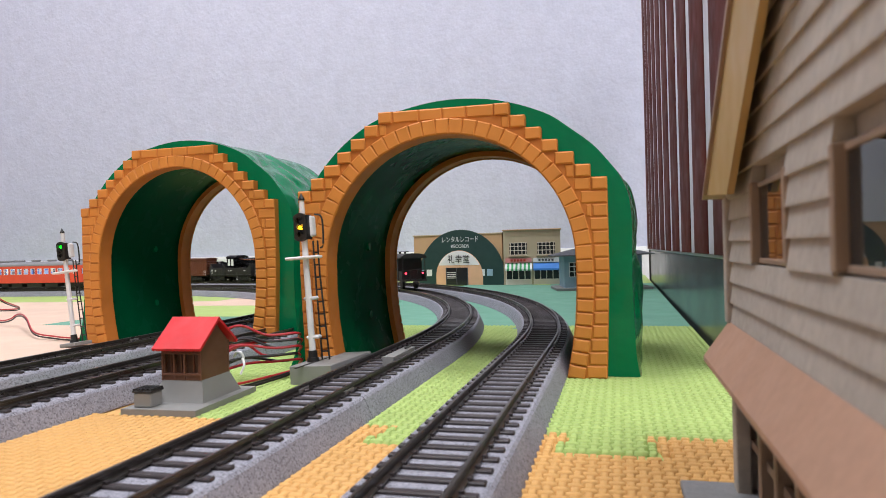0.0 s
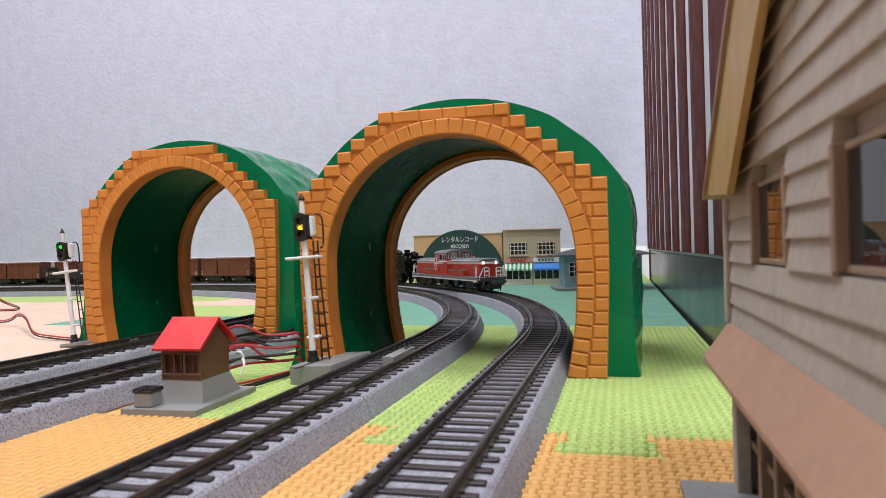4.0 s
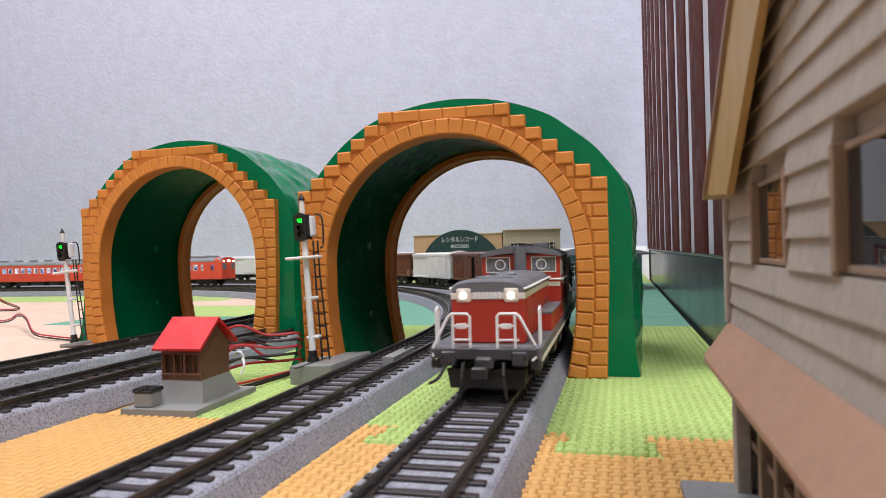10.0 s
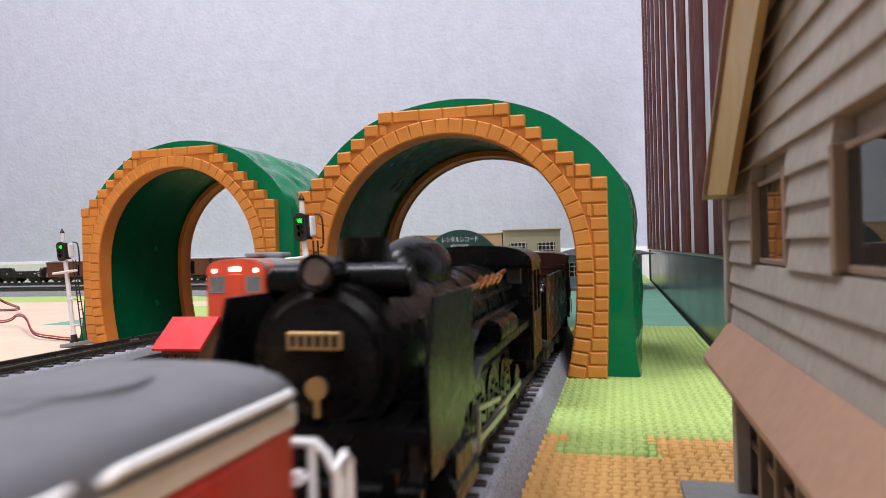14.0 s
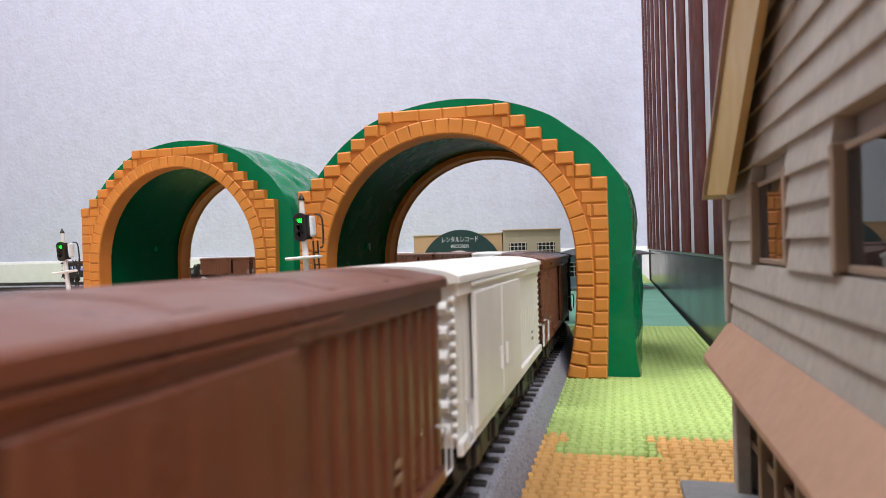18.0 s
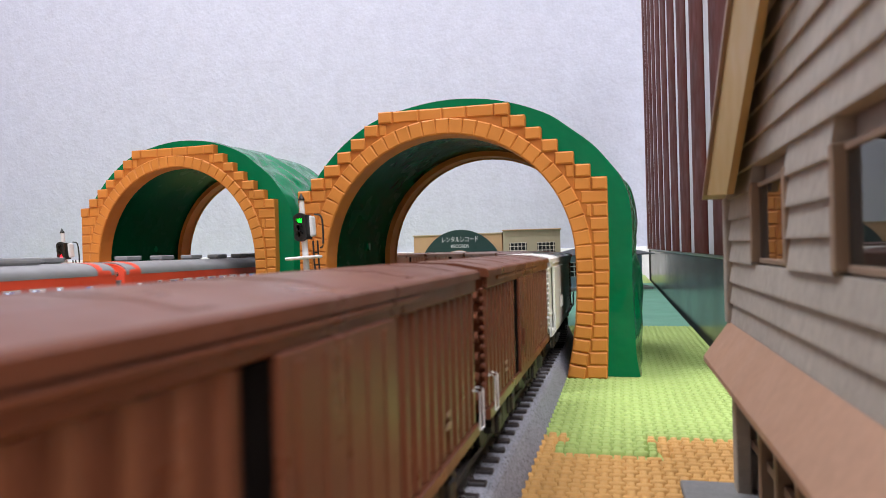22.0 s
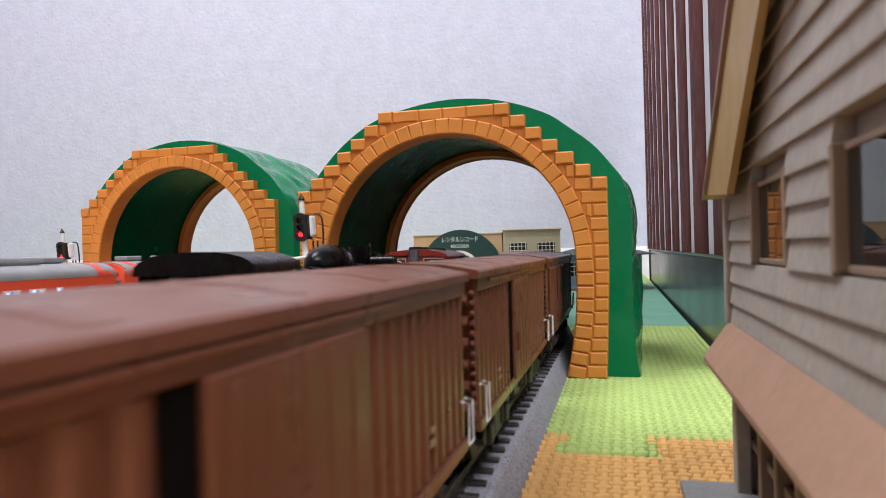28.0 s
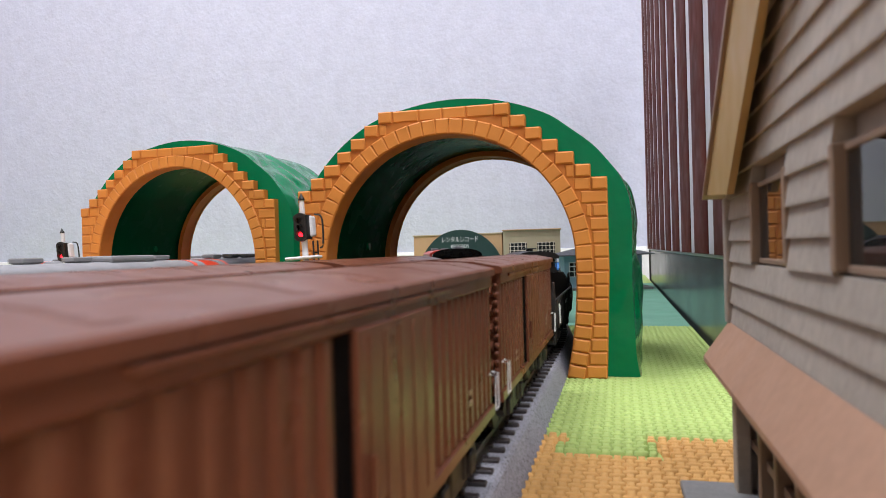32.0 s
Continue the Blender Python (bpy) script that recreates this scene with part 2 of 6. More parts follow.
def again(name, ob, parent, at):
    """Another object on the same mesh."""
    o = new(name, ob.data)
    o.parent = parent
    o.matrix_basis = at
    return o


def thing(name, m, label, category, group="", kind=""):
    ob = new(name)
    ob.empty_display_size = 0.01
    ob.matrix_basis = m
    return tagged(ob, label, category, group, kind)


def box(bm, x, y, z, sx, sy, sz, bevel=0.0, rot=None, segs=1):
    """A box centred at x, y with its foot at z; bevelled."""
    vs = bmesh.ops.create_cube(bm, size=1.0)["verts"]
    bmesh.ops.scale(bm, vec=(sx, sy, sz), verts=vs)
    if bevel:
        es = list({e for v in vs for e in v.link_edges})
        r = bmesh.ops.bevel(bm, geom=es, offset=bevel, segments=segs, profile=0.5, affect="EDGES")
        vs = list({v for f in r["faces"] for v in f.verts} | {v for v in vs if v.is_valid})
    if rot is not None:
        bmesh.ops.rotate(bm, cent=(0, 0, 0), matrix=Euler([radians(a) for a in rot]).to_matrix(), verts=vs)
    bmesh.ops.translate(bm, vec=(x, y, z + sz / 2), verts=vs)
    return vs


def cyl(bm, a, b, r, r2=None, n=12, caps=True):
    """A round bar from a to b."""
    a, b = Vector(a), Vector(b)
    d = b - a
    vs = bmesh.ops.create_cone(bm, cap_ends=caps, segments=n, radius1=r, radius2=r if r2 is None else r2, depth=d.length)["verts"]
    q = d.to_track_quat("Z", "Y").to_matrix()
    bmesh.ops.rotate(bm, cent=(0, 0, 0), matrix=q, verts=vs)
    bmesh.ops.translate(bm, vec=(a + b) / 2, verts=vs)
    return vs


def ball(bm, x, y, z, r, sx=1, sy=1, sz=1, n=12):
    vs = bmesh.ops.create_uvsphere(bm, u_segments=n, v_segments=max(6, n // 2), radius=r)["verts"]
    bmesh.ops.scale(bm, vec=(sx, sy, sz), verts=vs)
    bmesh.ops.translate(bm, vec=(x, y, z), verts=vs)
    return vs


def prism(bm, pts, a, b, axis="y"):
    """A polygon drawn in the plane across an axis, pushed from a to b along it."""
    def place(p, k):
        return {"y": (p[0], k, p[1]), "x": (k, p[0], p[1]), "z": (p[0], p[1], k)}[axis]
    va = [bm.verts.new(place(p, a)) for p in pts]
    vb = [bm.verts.new(place(p, b)) for p in pts]
    n = len(pts)
    fs = [bm.faces.new(va), bm.faces.new(vb[::-1])]
    for i in range(n):
        fs.append(bm.faces.new((va[i], vb[i], vb[(i + 1) % n], va[(i + 1) % n])))
    bmesh.ops.recalc_face_normals(bm, faces=fs)
    return va + vb


def tube(bm, pts, r, n=6):
    """A round wire through the points."""
    pts = [Vector(p) for p in pts]
    rings = []
    for i, p in enumerate(pts):
        d = (pts[min(i + 1, len(pts) - 1)] - pts[max(i - 1, 0)]).normalized()
        up = Vector((0, 0, 1)) if abs(d.z) < 0.95 else Vector((1, 0, 0))
        u = d.cross(up).normalized()
        v = u.cross(d).normalized()
        rings.append([bm.verts.new(p + r * (math.cos(2 * math.pi * k / n) * u + math.sin(2 * math.pi * k / n) * v)) for k in range(n)])
    fs = []
    for a, b in zip(rings, rings[1:]):
        for k in range(n):
            fs.append(bm.faces.new((a[k], a[(k + 1) % n], b[(k + 1) % n], b[k])))
    fs.append(bm.faces.new(rings[0][::-1]))
    fs.append(bm.faces.new(rings[-1]))
    bmesh.ops.recalc_face_normals(bm, faces=fs)


def smooth_line(pts, steps=8):
    """Points on a Catmull-Rom curve through pts."""
    p = [Vector(q) for q in pts]
    p = [2 * p[0] - p[1]] + p + [2 * p[-1] - p[-2]]
    out = []
    for i in range(1, len(p) - 2):
        for k in range(steps):
            t = k / steps
            out.append(0.5 * (2 * p[i] + (p[i + 1] - p[i - 1]) * t + (2 * p[i - 1] - 5 * p[i] + 4 * p[i + 1] - p[i + 2]) * t * t
                              + (3 * p[i] - p[i - 1] - 3 * p[i + 1] + p[i + 2]) * t ** 3))
    out.append(p[-2])
    return out


def loft(bm, sections, close=True, caps=True):
    """Skin over sections, each a list of points of one length."""
    rings = [[bm.verts.new(p) for p in s] for s in sections]
    n = len(rings[0])
    fs = []
    for a, b in zip(rings, rings[1:]):
        for k in range(n if close else n - 1):
            fs.append(bm.faces.new((a[k], a[(k + 1) % n], b[(k + 1) % n], b[k])))
    if caps and close:
        fs.append(bm.faces.new(rings[0][::-1]))
        fs.append(bm.faces.new(rings[-1]))
    bmesh.ops.recalc_face_normals(bm, faces=fs)


def pierced(bm, axis, pos, thick, a0, a1, z0, z1, holes):
    """One connected wall with rectangular holes. axis "x": faces +-x, runs along y; axis "y": faces +-y, runs along x.
    holes: (from, to, low, high)."""
    us = sorted({a0, a1, *[h[0] for h in holes], *[h[1] for h in holes]})
    zs = sorted({z0, z1, *[h[2] for h in holes], *[h[3] for h in holes]})
    us = [u for u in us if a0 <= u <= a1]
    zs = [z for z in zs if z0 <= z <= z1]
    vs = {}

    def vert(i, k, side):
        if (i, k, side) not in vs:
            p = pos + (thick / 2 if side else -thick / 2)
            vs[(i, k, side)] = bm.verts.new((p, us[i], zs[k]) if axis == "x" else (us[i], p, zs[k]))
        return vs[(i, k, side)]

    def solid(i, k):
        if not (0 <= i < len(us) - 1 and 0 <= k < len(zs) - 1):
            return False
        u, z = (us[i] + us[i + 1]) / 2, (zs[k] + zs[k + 1]) / 2
        return not any(h[0] < u < h[1] and h[2] < z < h[3] for h in holes)

    fs = []
    for i in range(len(us) - 1):
        for k in range(len(zs) - 1):
            if not solid(i, k):
                continue
            for side in (0, 1):
                fs.append(bm.faces.new([vert(i, k, side), vert(i + 1, k, side), vert(i + 1, k + 1, side), vert(i, k + 1, side)]))
            for di, dk, e in ((-1, 0, ((i, k), (i, k + 1))), (1, 0, ((i + 1, k), (i + 1, k + 1))), (0, -1, ((i, k), (i + 1, k))), (0, 1, ((i, k + 1), (i + 1, k + 1)))):
                if not solid(i + di, k + dk):
                    (p, q), (r, t) = e
                    fs.append(bm.faces.new([vert(p, q, 0), vert(r, t, 0), vert(r, t, 1), vert(p, q, 1)]))
    bmesh.ops.recalc_face_normals(bm, faces=fs)


# ---- foam weave: raised bars of a basket weave on the play mats ----
CU, CV = 3.3, 3.1


def inside(pts, x, y):
    odd = False
    for (x0, y0), (x1, y1) in zip(pts, pts[1:] + pts[:1]):
        if (y0 > y) != (y1 > y) and x < x0 + (y - y0) * (x1 - x0) / (y1 - y0):
            odd = not odd
    return odd


def weave(pts, x0, x1, y0, y1, top=0.3, low=-1.4):
    """Vertices and faces (mm) of alternating crosswise and lengthwise pads within an outline."""
    vs, fs = [], []
    for j in range(int(y0 // CV), int(y1 // CV) + 1):
        for i in range(int(x0 // CU), int(x1 // CU) + 1):
            cx, cy = (i + 0.5) * CU, (j + 0.5) * CV
            if not (x0 < cx < x1 and y0 < cy < y1) or (pts and not inside(pts, cx, cy)):
                continue
            if (i + j) % 2:
                a, c, z = CU * 0.68, CV * 0.31, top
            else:
                a, c, z = CU * 0.31, CV * 0.66, top - 0.1
            if pts and not all(inside(pts, cx + p * a, cy + q * c) for p in (-1, 1) for q in (-1, 1)):
                a, c = min(a, CU * 0.4), min(c, CV * 0.4)
            n = len(vs)
            for f, zz in ((1.0, low), (0.86, z - 0.25), (0.55, z)):
                vs += [(cx - a * f, cy - c * f, zz), (cx + a * f, cy - c * f, zz), (cx + a * f, cy + c * f, zz), (cx - a * f, cy + c * f, zz)]
            for r in (0, 4):
                for k in range(4):
                    q = (k + 1) % 4
                    fs.append((n + r + k, n + r + q, n + r + 4 + q, n + r + 4 + k))
            fs.append((n + 8, n + 9, n + 10, n + 11))
    return vs, fs


def emboss(ob, pts, x0, x1, y0, y1):
    """Adds the pads to a mat's mesh."""
    vs, fs = weave(pts, x0, x1, y0, y1)
    me = ob.data
    n = len(me.vertices)
    old_v = [tuple(v.co) for v in me.vertices]
    old_f = [tuple(p.vertices) for p in me.polygons]
    m2 = bpy.data.meshes.new("foam_mat")
    m2.from_pydata(old_v + [(x / 1000, y / 1000, z / 1000) for x, y, z in vs], [], old_f + [tuple(n + k for k in f) for f in fs])
    for m_ in me.materials:
        m2.materials.append(m_)
    k0 = len(old_f)
    for p in m2.polygons[k0:]:
        p.use_smooth = True
    ob.data = m2
    return ob


# ---- room: floor, walls, ceiling ----
bm = bm_new()
box(bm, 0, 0, -60, 5200, 5600, 48)
tagged(part("floor", bm, M_ROOMWALL, at=WP(-0.6, 0.35)), "pale floor under the foam mats", "floor", kind="structure")
WALL_S = 1.36
bm = bm_new()
box(bm, 0, 60, -12, 5200, 120, 2420)
tagged(part("wall_back", bm, M_WALL, at=WP(WALL_S, 0.35)), "pale lavender embossed wallpaper wall", "wall", kind="structure")
bm = bm_new()
prism(bm, [(0, -12), (-9, -12), (-9, 50), (-6, 56), (0, 57)], -2600, 2600, "x")
tagged(part("baseboard", bm, M_SKIRT, at=WP(WALL_S, 0.35)), "white moulded skirting along the wall", "skirting", kind="structure")
for nm, s_, o_, sx, sy in (("wall_right", -0.7, -1.45, 120, 4400), ("wall_left", -0.7, 2.6, 120, 4400), ("wall_front", -2.95, 0.35, 4400, 120)):
    bm = bm_new()
    box(bm, 0, 0, -12, sx, sy, 2420)
    tagged(part(nm, bm, M_ROOMWALL, at=WP(s_, o_)), "plain pale room wall", "wall", kind="structure")
bm = bm_new()
box(bm, 0, 0, 2400, 5200, 5600, 60)
tagged(part("ceiling", bm, M_CEIL, at=WP(-0.6, 0.35)), "plain white ceiling", "ceiling", kind="structure")
for p_ in (LAMP_A, LAMP_B):
    t_ = thing("ceiling_lamp", pose(p_[0], p_[1], p_[2] + 0.012, 0, 0, TURN), "square white ceiling lamp with a glowing diffuser", "ceiling lamp", "ceiling lamps")
    bm = bm_new()
    box(bm, 0, 0, 18, 940, 940, 40, 6)
    part("housing", bm, M_WHITE, t_)
    bm = bm_new()
    box(bm, 0, 0, 6, 900, 900, 11, 4)
    part("diffuser", bm, M_CEILLAMP, t_)


# ---- interlocking foam mats ----
def tile_outline(side=300.0, neck=11.2, tip=16.5, deep=20.0):
    """Mat with dovetail tongues on the near and left edges, slots on the far edge and a cut right edge, in millimetres."""
    front = (129.5, 188.0, 246.5)
    flank = [30 + 60 * k for k in range(5)]

    def edge(centres):
        out = []
        for c in centres:
            out += [(max(c - neck, 0.5), 0), (max(c - tip, 0.2), deep), (c + tip, deep), (c + neck, 0)]
        return out

    notch = [(0.5, -28.0), (72.0, -28.0), (66.0, 0)]
    pts = [(a, -d) for a, d in notch + edge(front)] + [(side, 0), (side, side)]
    pts += [(a, side - d) for a, d in reversed(notch + edge(front))]
    pts += [(-d, a) for a, d in reversed(edge(flank))]
    return pts


def foam_tile(s, o_left, material, label, top=-0.3):
    """Tile whose near left corner lies at s, o_left."""
    bm = bm_new()
    vs = prism(bm, tile_outline(), -10, top, "z")
    top = [e for e in bm.edges if all(abs(v.co.z - top) < 1e-6 for v in e.verts)]
    bmesh.ops.bevel(bm, geom=top, offset=0.7, segments=2, profile=0.5, affect="EDGES")
    return tagged(part("foam_mat", bm, material, at=WP(s, o_left)), label, "foam mat", "interlocking foam mats")


MAT_S, MAT_O = 0.0745, 0.2085
kinds = {"g": (M_FOAM_GREEN, "lime green woven-textured interlocking foam mat"), "o": (M_FOAM_ORANGE, "orange woven-textured interlocking foam mat"),
         "t": (M_FOAM_TEAL, "dull teal interlocking foam mat"), "s": (M_FOAM_SAND, "sand-coloured interlocking foam mat")}
for row, c_ in enumerate("oogttg"):
    tile = foam_tile(MAT_S + 0.3 * (row - 2), MAT_O, *kinds[c_], -1.15 if row in (1, 2) else -0.3)
    if row in (1, 2):
        emboss(tile, tile_outline(), -20, 300, 170 if row == 1 else -20, 300)


def plain_mat(s0, s1, o0, o1, c_, raised=None):
    """A cut mat between the bounds."""
    bm = bm_new()
    wx, wy = (o1 - o0) * 1000 - 1, (s1 - s0) * 1000 - 1
    box(bm, 0, 0, -10, wx, wy, 8.85 if raised else 9.6, 0.6)
    mm_, lb_ = kinds[c_]
    ob = tagged(part("foam_mat", bm, mm_, at=WP((s0 + s1) / 2, (o0 + o1) / 2)), lb_.replace("interlocking", "cut"), "foam mat", "interlocking foam mats")
    if raised:
        emboss(ob, None, -wx / 2 + raised[0], wx / 2 - raised[1], -wy / 2 + raised[2], wy / 2 - 1)


MAT_EDGE = 0.23
plain_mat(-0.53, 0.0545, MAT_EDGE, 1.6, "o")
plain_mat(0.055, 0.372, MAT_EDGE, 1.6, "s")
plain_mat(0.3725, 0.45, MAT_EDGE, 0.473, "t")
plain_mat(0.4505, 0.58, MAT_EDGE, 0.473, "g")
plain_mat(0.5805, 0.72, MAT_EDGE, 0.473, "s")
plain_mat(0.3725, 0.655, 0.4735, 1.6, "s")
plain_mat(0.6555, 1.34, 0.4735, 1.6, "g")
plain_mat(0.7205, 1.34, MAT_EDGE, 0.473, "g")
plain_mat(-2.6, -0.55, -0.09, 1.6, "o")
plain_mat(-0.53, 0.0735, -0.40, -0.0925, "o", (1, 180, 400))
plain_mat(0.0745, 0.40, -0.40, -0.118, "g", (1, 180, 1))


# ---- model railway tracks ----
def strip(route, prof, s_a, s_b, step=0.03, taper=0.0):
    """A profile of (side, height) in millimetres swept along a route; side rises to the right."""
    bm = bm_new()
    n = max(1, int((s_b - s_a) / step))
    secs = []
    for i in range(n + 1):
        s = s_a + (s_b - s_a) * i / n
        secs.append([route.world(s, -x / 1000, z / 1000) for x, z in prof])
    loft(bm, secs)
    return bm


BED = [(-18.6, -0.6), (-18.3, 0.6), (-15.5, 7.0), (-14.7, 7.8), (-13.6, 8.0), (13.6, 8.0), (14.7, 7.8), (15.5, 7.0), (18.3, 0.6), (18.6, -0.6)]
SLEEP_DX, PITCH = 27.6, 0.00822


def rail_profile(x):
    return [(x - 1.3, 8.6), (x - 1.3, 9.1), (x - 0.35, 9.5), (x - 0.35, 10.4), (x - 0.6, 10.6), (x - 0.6, 11.3), (x - 0.4, 11.5),
            (x + 0.4, 11.5), (x + 0.6, 11.3), (x + 0.6, 10.6), (x + 0.35, 10.4), (x + 0.35, 9.5), (x + 1.3, 9.1), (x + 1.3, 8.6)]


def sleeper_mesh():
    bm = bm_new()
    box(bm, 0, 0, 7.0, SLEEP_DX, 2.5, 1.85, 0.25)
    for x in (-8.75, 8.75):
        for dx in (-1.5, 1.5):
            box(bm, x + dx, 0, 8.7, 1.1, 1.5, 0.9)
    bmesh.ops.scale(bm, vec=(0.001, 0.001, 0.001), verts=bm.verts)
    me = bpy.data.meshes.new("sleeper")
    bm.to_mesh(me)
    bm.free()
    me.materials.append(M_SLEEPER)
    return me


SLEEPER = sleeper_mesh()


def track(route, s_a, s_b, near_a, near_b, joints, label):
    t = thing("railway_track", Matrix(), label, "model track", "model railway tracks")
    cuts = [s_a] + [j for j in joints if s_a < j < s_b] + [s_b]
    for a, b in zip(cuts, cuts[1:]):
        part("roadbed", strip(route, BED, a + 0.0003, b - 0.0003), M_BALLAST, t, mm=False, smooth=False)
    for x in (-8.75, 8.75):
        part("rail", strip(route, rail_profile(x), s_a, s_b, 0.02), M_RAIL, t, mm=False)
    for j in joints:
        if 0.0 < j < 1.4:
            for x in (-8.75, 8.75):
                bm = bm_new()
                for dx in (-1.0, 1.0):
                    box(bm, x + dx, 0, 8.9, 0.7, 7.5, 1.5, 0.15)
                part("rail_joiner", bm, M_STEEL, t, at=route.stand(j))
    far = []
    k = 0
    s = s_a
    while s < s_b:
        if near_a <= s <= near_b:
            o = new("sleeper", SLEEPER)
            o.parent = t
            o.matrix_basis = route.stand(s)
        else:
            far.append(s)
        s += PITCH
    verts, faces = [], []
    src = [v.co.copy() for v in SLEEPER.vertices]
    polys = [tuple(p.vertices) for p in SLEEPER.polygons]
    for s in far:
        m = route.stand(s)
        base = len(verts)
        verts += [tuple(m @ v) for v in src]
        faces += [tuple(base + i for i in p) for p in polys]
    if verts:
        me = bpy.data.meshes.new("far_sleepers")
        me.from_pydata(verts, [], faces)
        me.materials.append(M_SLEEPER)
        o = new("far_sleepers", me)
        o.parent = t
        tagged(o, kind="stuff")
    return t


JOINTS = [0.2075 + 0.246 * k for k in range(-10, 12)]
track(ROUTE_R1, -2.4, 3.4, -0.06, 1.6, JOINTS, "single model track with dark sleepers on grey ballast")
track(ROUTE_R2, -2.4, 3.4, -0.06, 1.4, [0.0825 + 0.246 * k for k in range(-10, 12)], "single model track with dark sleepers on grey ballast")
track(ROUTE_L1, -2.4, 2.8, 0.0, 0.6, JOINTS, "single model track with dark sleepers on grey ballast")
track(ROUTE_L2, -2.4, 2.8, 0.05, 0.7, JOINTS, "single model track with dark sleepers on grey ballast")

t_ = thing("track_plate", WP(0.157, 0.0565, 0.0085), "small grey plastic block lying between the rails", "track block")
bm = bm_new()
prism(bm, [(-2.6, -17), (2.6, -17), (2.6, 15), (0, 17), (-2.6, 15)], 0, 4.0, "z")
part("block", bm, M_GREYBASE, t_, "grey uncoupler block")
bm = bm_new()
box(bm, 0, 12, 3.9, 1.2, 8, 0.8, 0.2)
part("block_catch", bm, M_UNDER, t_)


# ---- toy mountain tunnels ----
COURSE, ARCH_Z, ARCH_R, RING = 5.976, 53.0, 59.8, 7.8
BRICKS = {}


def half_width(i):
    return 74.5 - 0.25 * max(0, 8 - i) if i < 15 else 74.5 - 7.15 * (i - 14)


def brick_mesh(w, h, d=1.5, shape=None):
    """A pillow-edged block, face towards -y."""
    key = (round(w, 1), round(h, 1), d, shape)
    if key not in BRICKS:
        k = 0.55
        w0, h0 = w / 2 - 0.28, h / 2 - 0.28
        wt, wb = (w0, w0) if shape is None else (w0 * shape, w0)
        vs, fs = [], []
        for y, ins in ((0.0, 0.0), (-d + 0.5, 0.0), (-d, k)):
            for sx, sz in ((-1, -1), (1, -1), (1, 1), (-1, 1)):
                ww = (wt if sz > 0 else wb) - ins
                vs.append((sx * ww / 1000, y / 1000, sz * (h0 - ins) / 1000))
        for r in (0, 4):
            for i in range(4):
                j = (i + 1) % 4
                fs.append((r + i, r + j, r + 4 + j, r + 4 + i))
        fs.append((8, 9, 10, 11))
        me = bpy.data.meshes.new("brick")
        me.from_pydata(vs, [], fs)
        me.materials.append(M_PLASTIC_ORANGE)
        BRICKS[key] = me
    return BRICKS[key]


def leg_half(z):
    """Half-width of the opening below the arch's springing."""
    return ARCH_R + 0.6 * math.sin(math.pi * z / ARCH_Z) - 5.0 * ((ARCH_Z - z) / ARCH_Z) ** 1.9


def horseshoe(grow=0.0, n=40):
    """Opening's edge from the right foot over the arch to the left foot."""
    pts = [(leg_half(z) + grow, z) for z in (0.0, 13.0, 26.0, 40.0)]
    pts += [((ARCH_R + grow) * math.cos(a), ARCH_Z + (ARCH_R + grow) * math.sin(a)) for a in [math.pi * k / n for k in range(n + 1)]]
    pts += [(-leg_half(z) - grow, z) for z in (40.0, 26.0, 13.0, 0.0)]
    return pts


def portal(parent, y, flip):
    """Orange brick portal; its face looks along -y (or +y when flipped)."""
    bm = bm_new()
    outer = [(-72.4, 0), (-74.3, 48)]
    for i in range(14, 21):
        outer += [(-half_width(i) + 0.2, i * COURSE + COURSE if i == 14 else i * COURSE), (-half_width(i) + 0.2, (i + 1) * COURSE - 0.2)]
    outer = outer[:2] + outer[3:]
    poly = outer + [(-x, z) for x, z in reversed(outer)] + horseshoe(3.0 if flip else 0.0)
    prism(bm, poly, -0.9, 11.0, "y")
    p = part("portal", bm, M_JOINT, parent, "orange moulded brick portal", at=pose(0, y / 1000, 0, 0, 0, 180 if flip else 0))
    rng = random.Random(5)

    def place(w, h, x, z, turn=0.0, d=1.5, shape=None):
        o = new("brick", brick_mesh(w, h, d, shape))
        o.parent = p
        o.matrix_basis = pose(x / 1000, 0, z / 1000, 0, turn, 0)

    # ring of wedge blocks
    n = 31
    for k in range(n):
        a = math.pi * (k + 0.5) / n
        r = ARCH_R + RING / 2 - 0.2 + (2.2 if flip else 0.0)
        w = math.pi * (ARCH_R + RING) / n
        place(w, RING, r * math.cos(a), ARCH_Z + r * math.sin(a), 90 - math.degrees(a), 2.3, None)
    for side in (-1, 1):
        m = 9
        for k in range(m):
            z = ARCH_Z * (k + 0.5) / m
            lean = math.degrees(math.atan2(leg_half(z + 2) - leg_half(z - 2), 4))
            place(RING, ARCH_Z / m, side * (leg_half(z) + RING / 2 + (2.2 if flip else 0.0)), z, side * lean, 2.3)
    # courses outside the ring
    for i in range(21):
        z0 = i * COURSE
        zc = z0 + COURSE / 2
        hw = half_width(i)
        dz = zc - ARCH_Z
        if dz < 0:
            inner = leg_half(zc) + RING
        else:
            rr = (ARCH_R + RING) ** 2 - (max(dz - COURSE * 0.3, 0)) ** 2
            inner = math.sqrt(rr) if rr > 0 else 0.0
        for side in (-1, 1):
            x = hw
            first = True
            while x > inner + 0.6:
                w = 7.15 if (i % 2 == 0 or i > 13) and first else 13.0
                w = min(w, x - inner if inner > 0 else x)
                if x - w - inner < 2.5 and inner > 0:
                    w = x - inner
                if w < 1.4:
                    break
                place(w, COURSE, side * (x - w / 2), zc, 0, 2.2 if first and i > 13 else 1.5)
                x -= w
                first = False
                if inner <= 0 and x < 0.5:
                    break
    return p


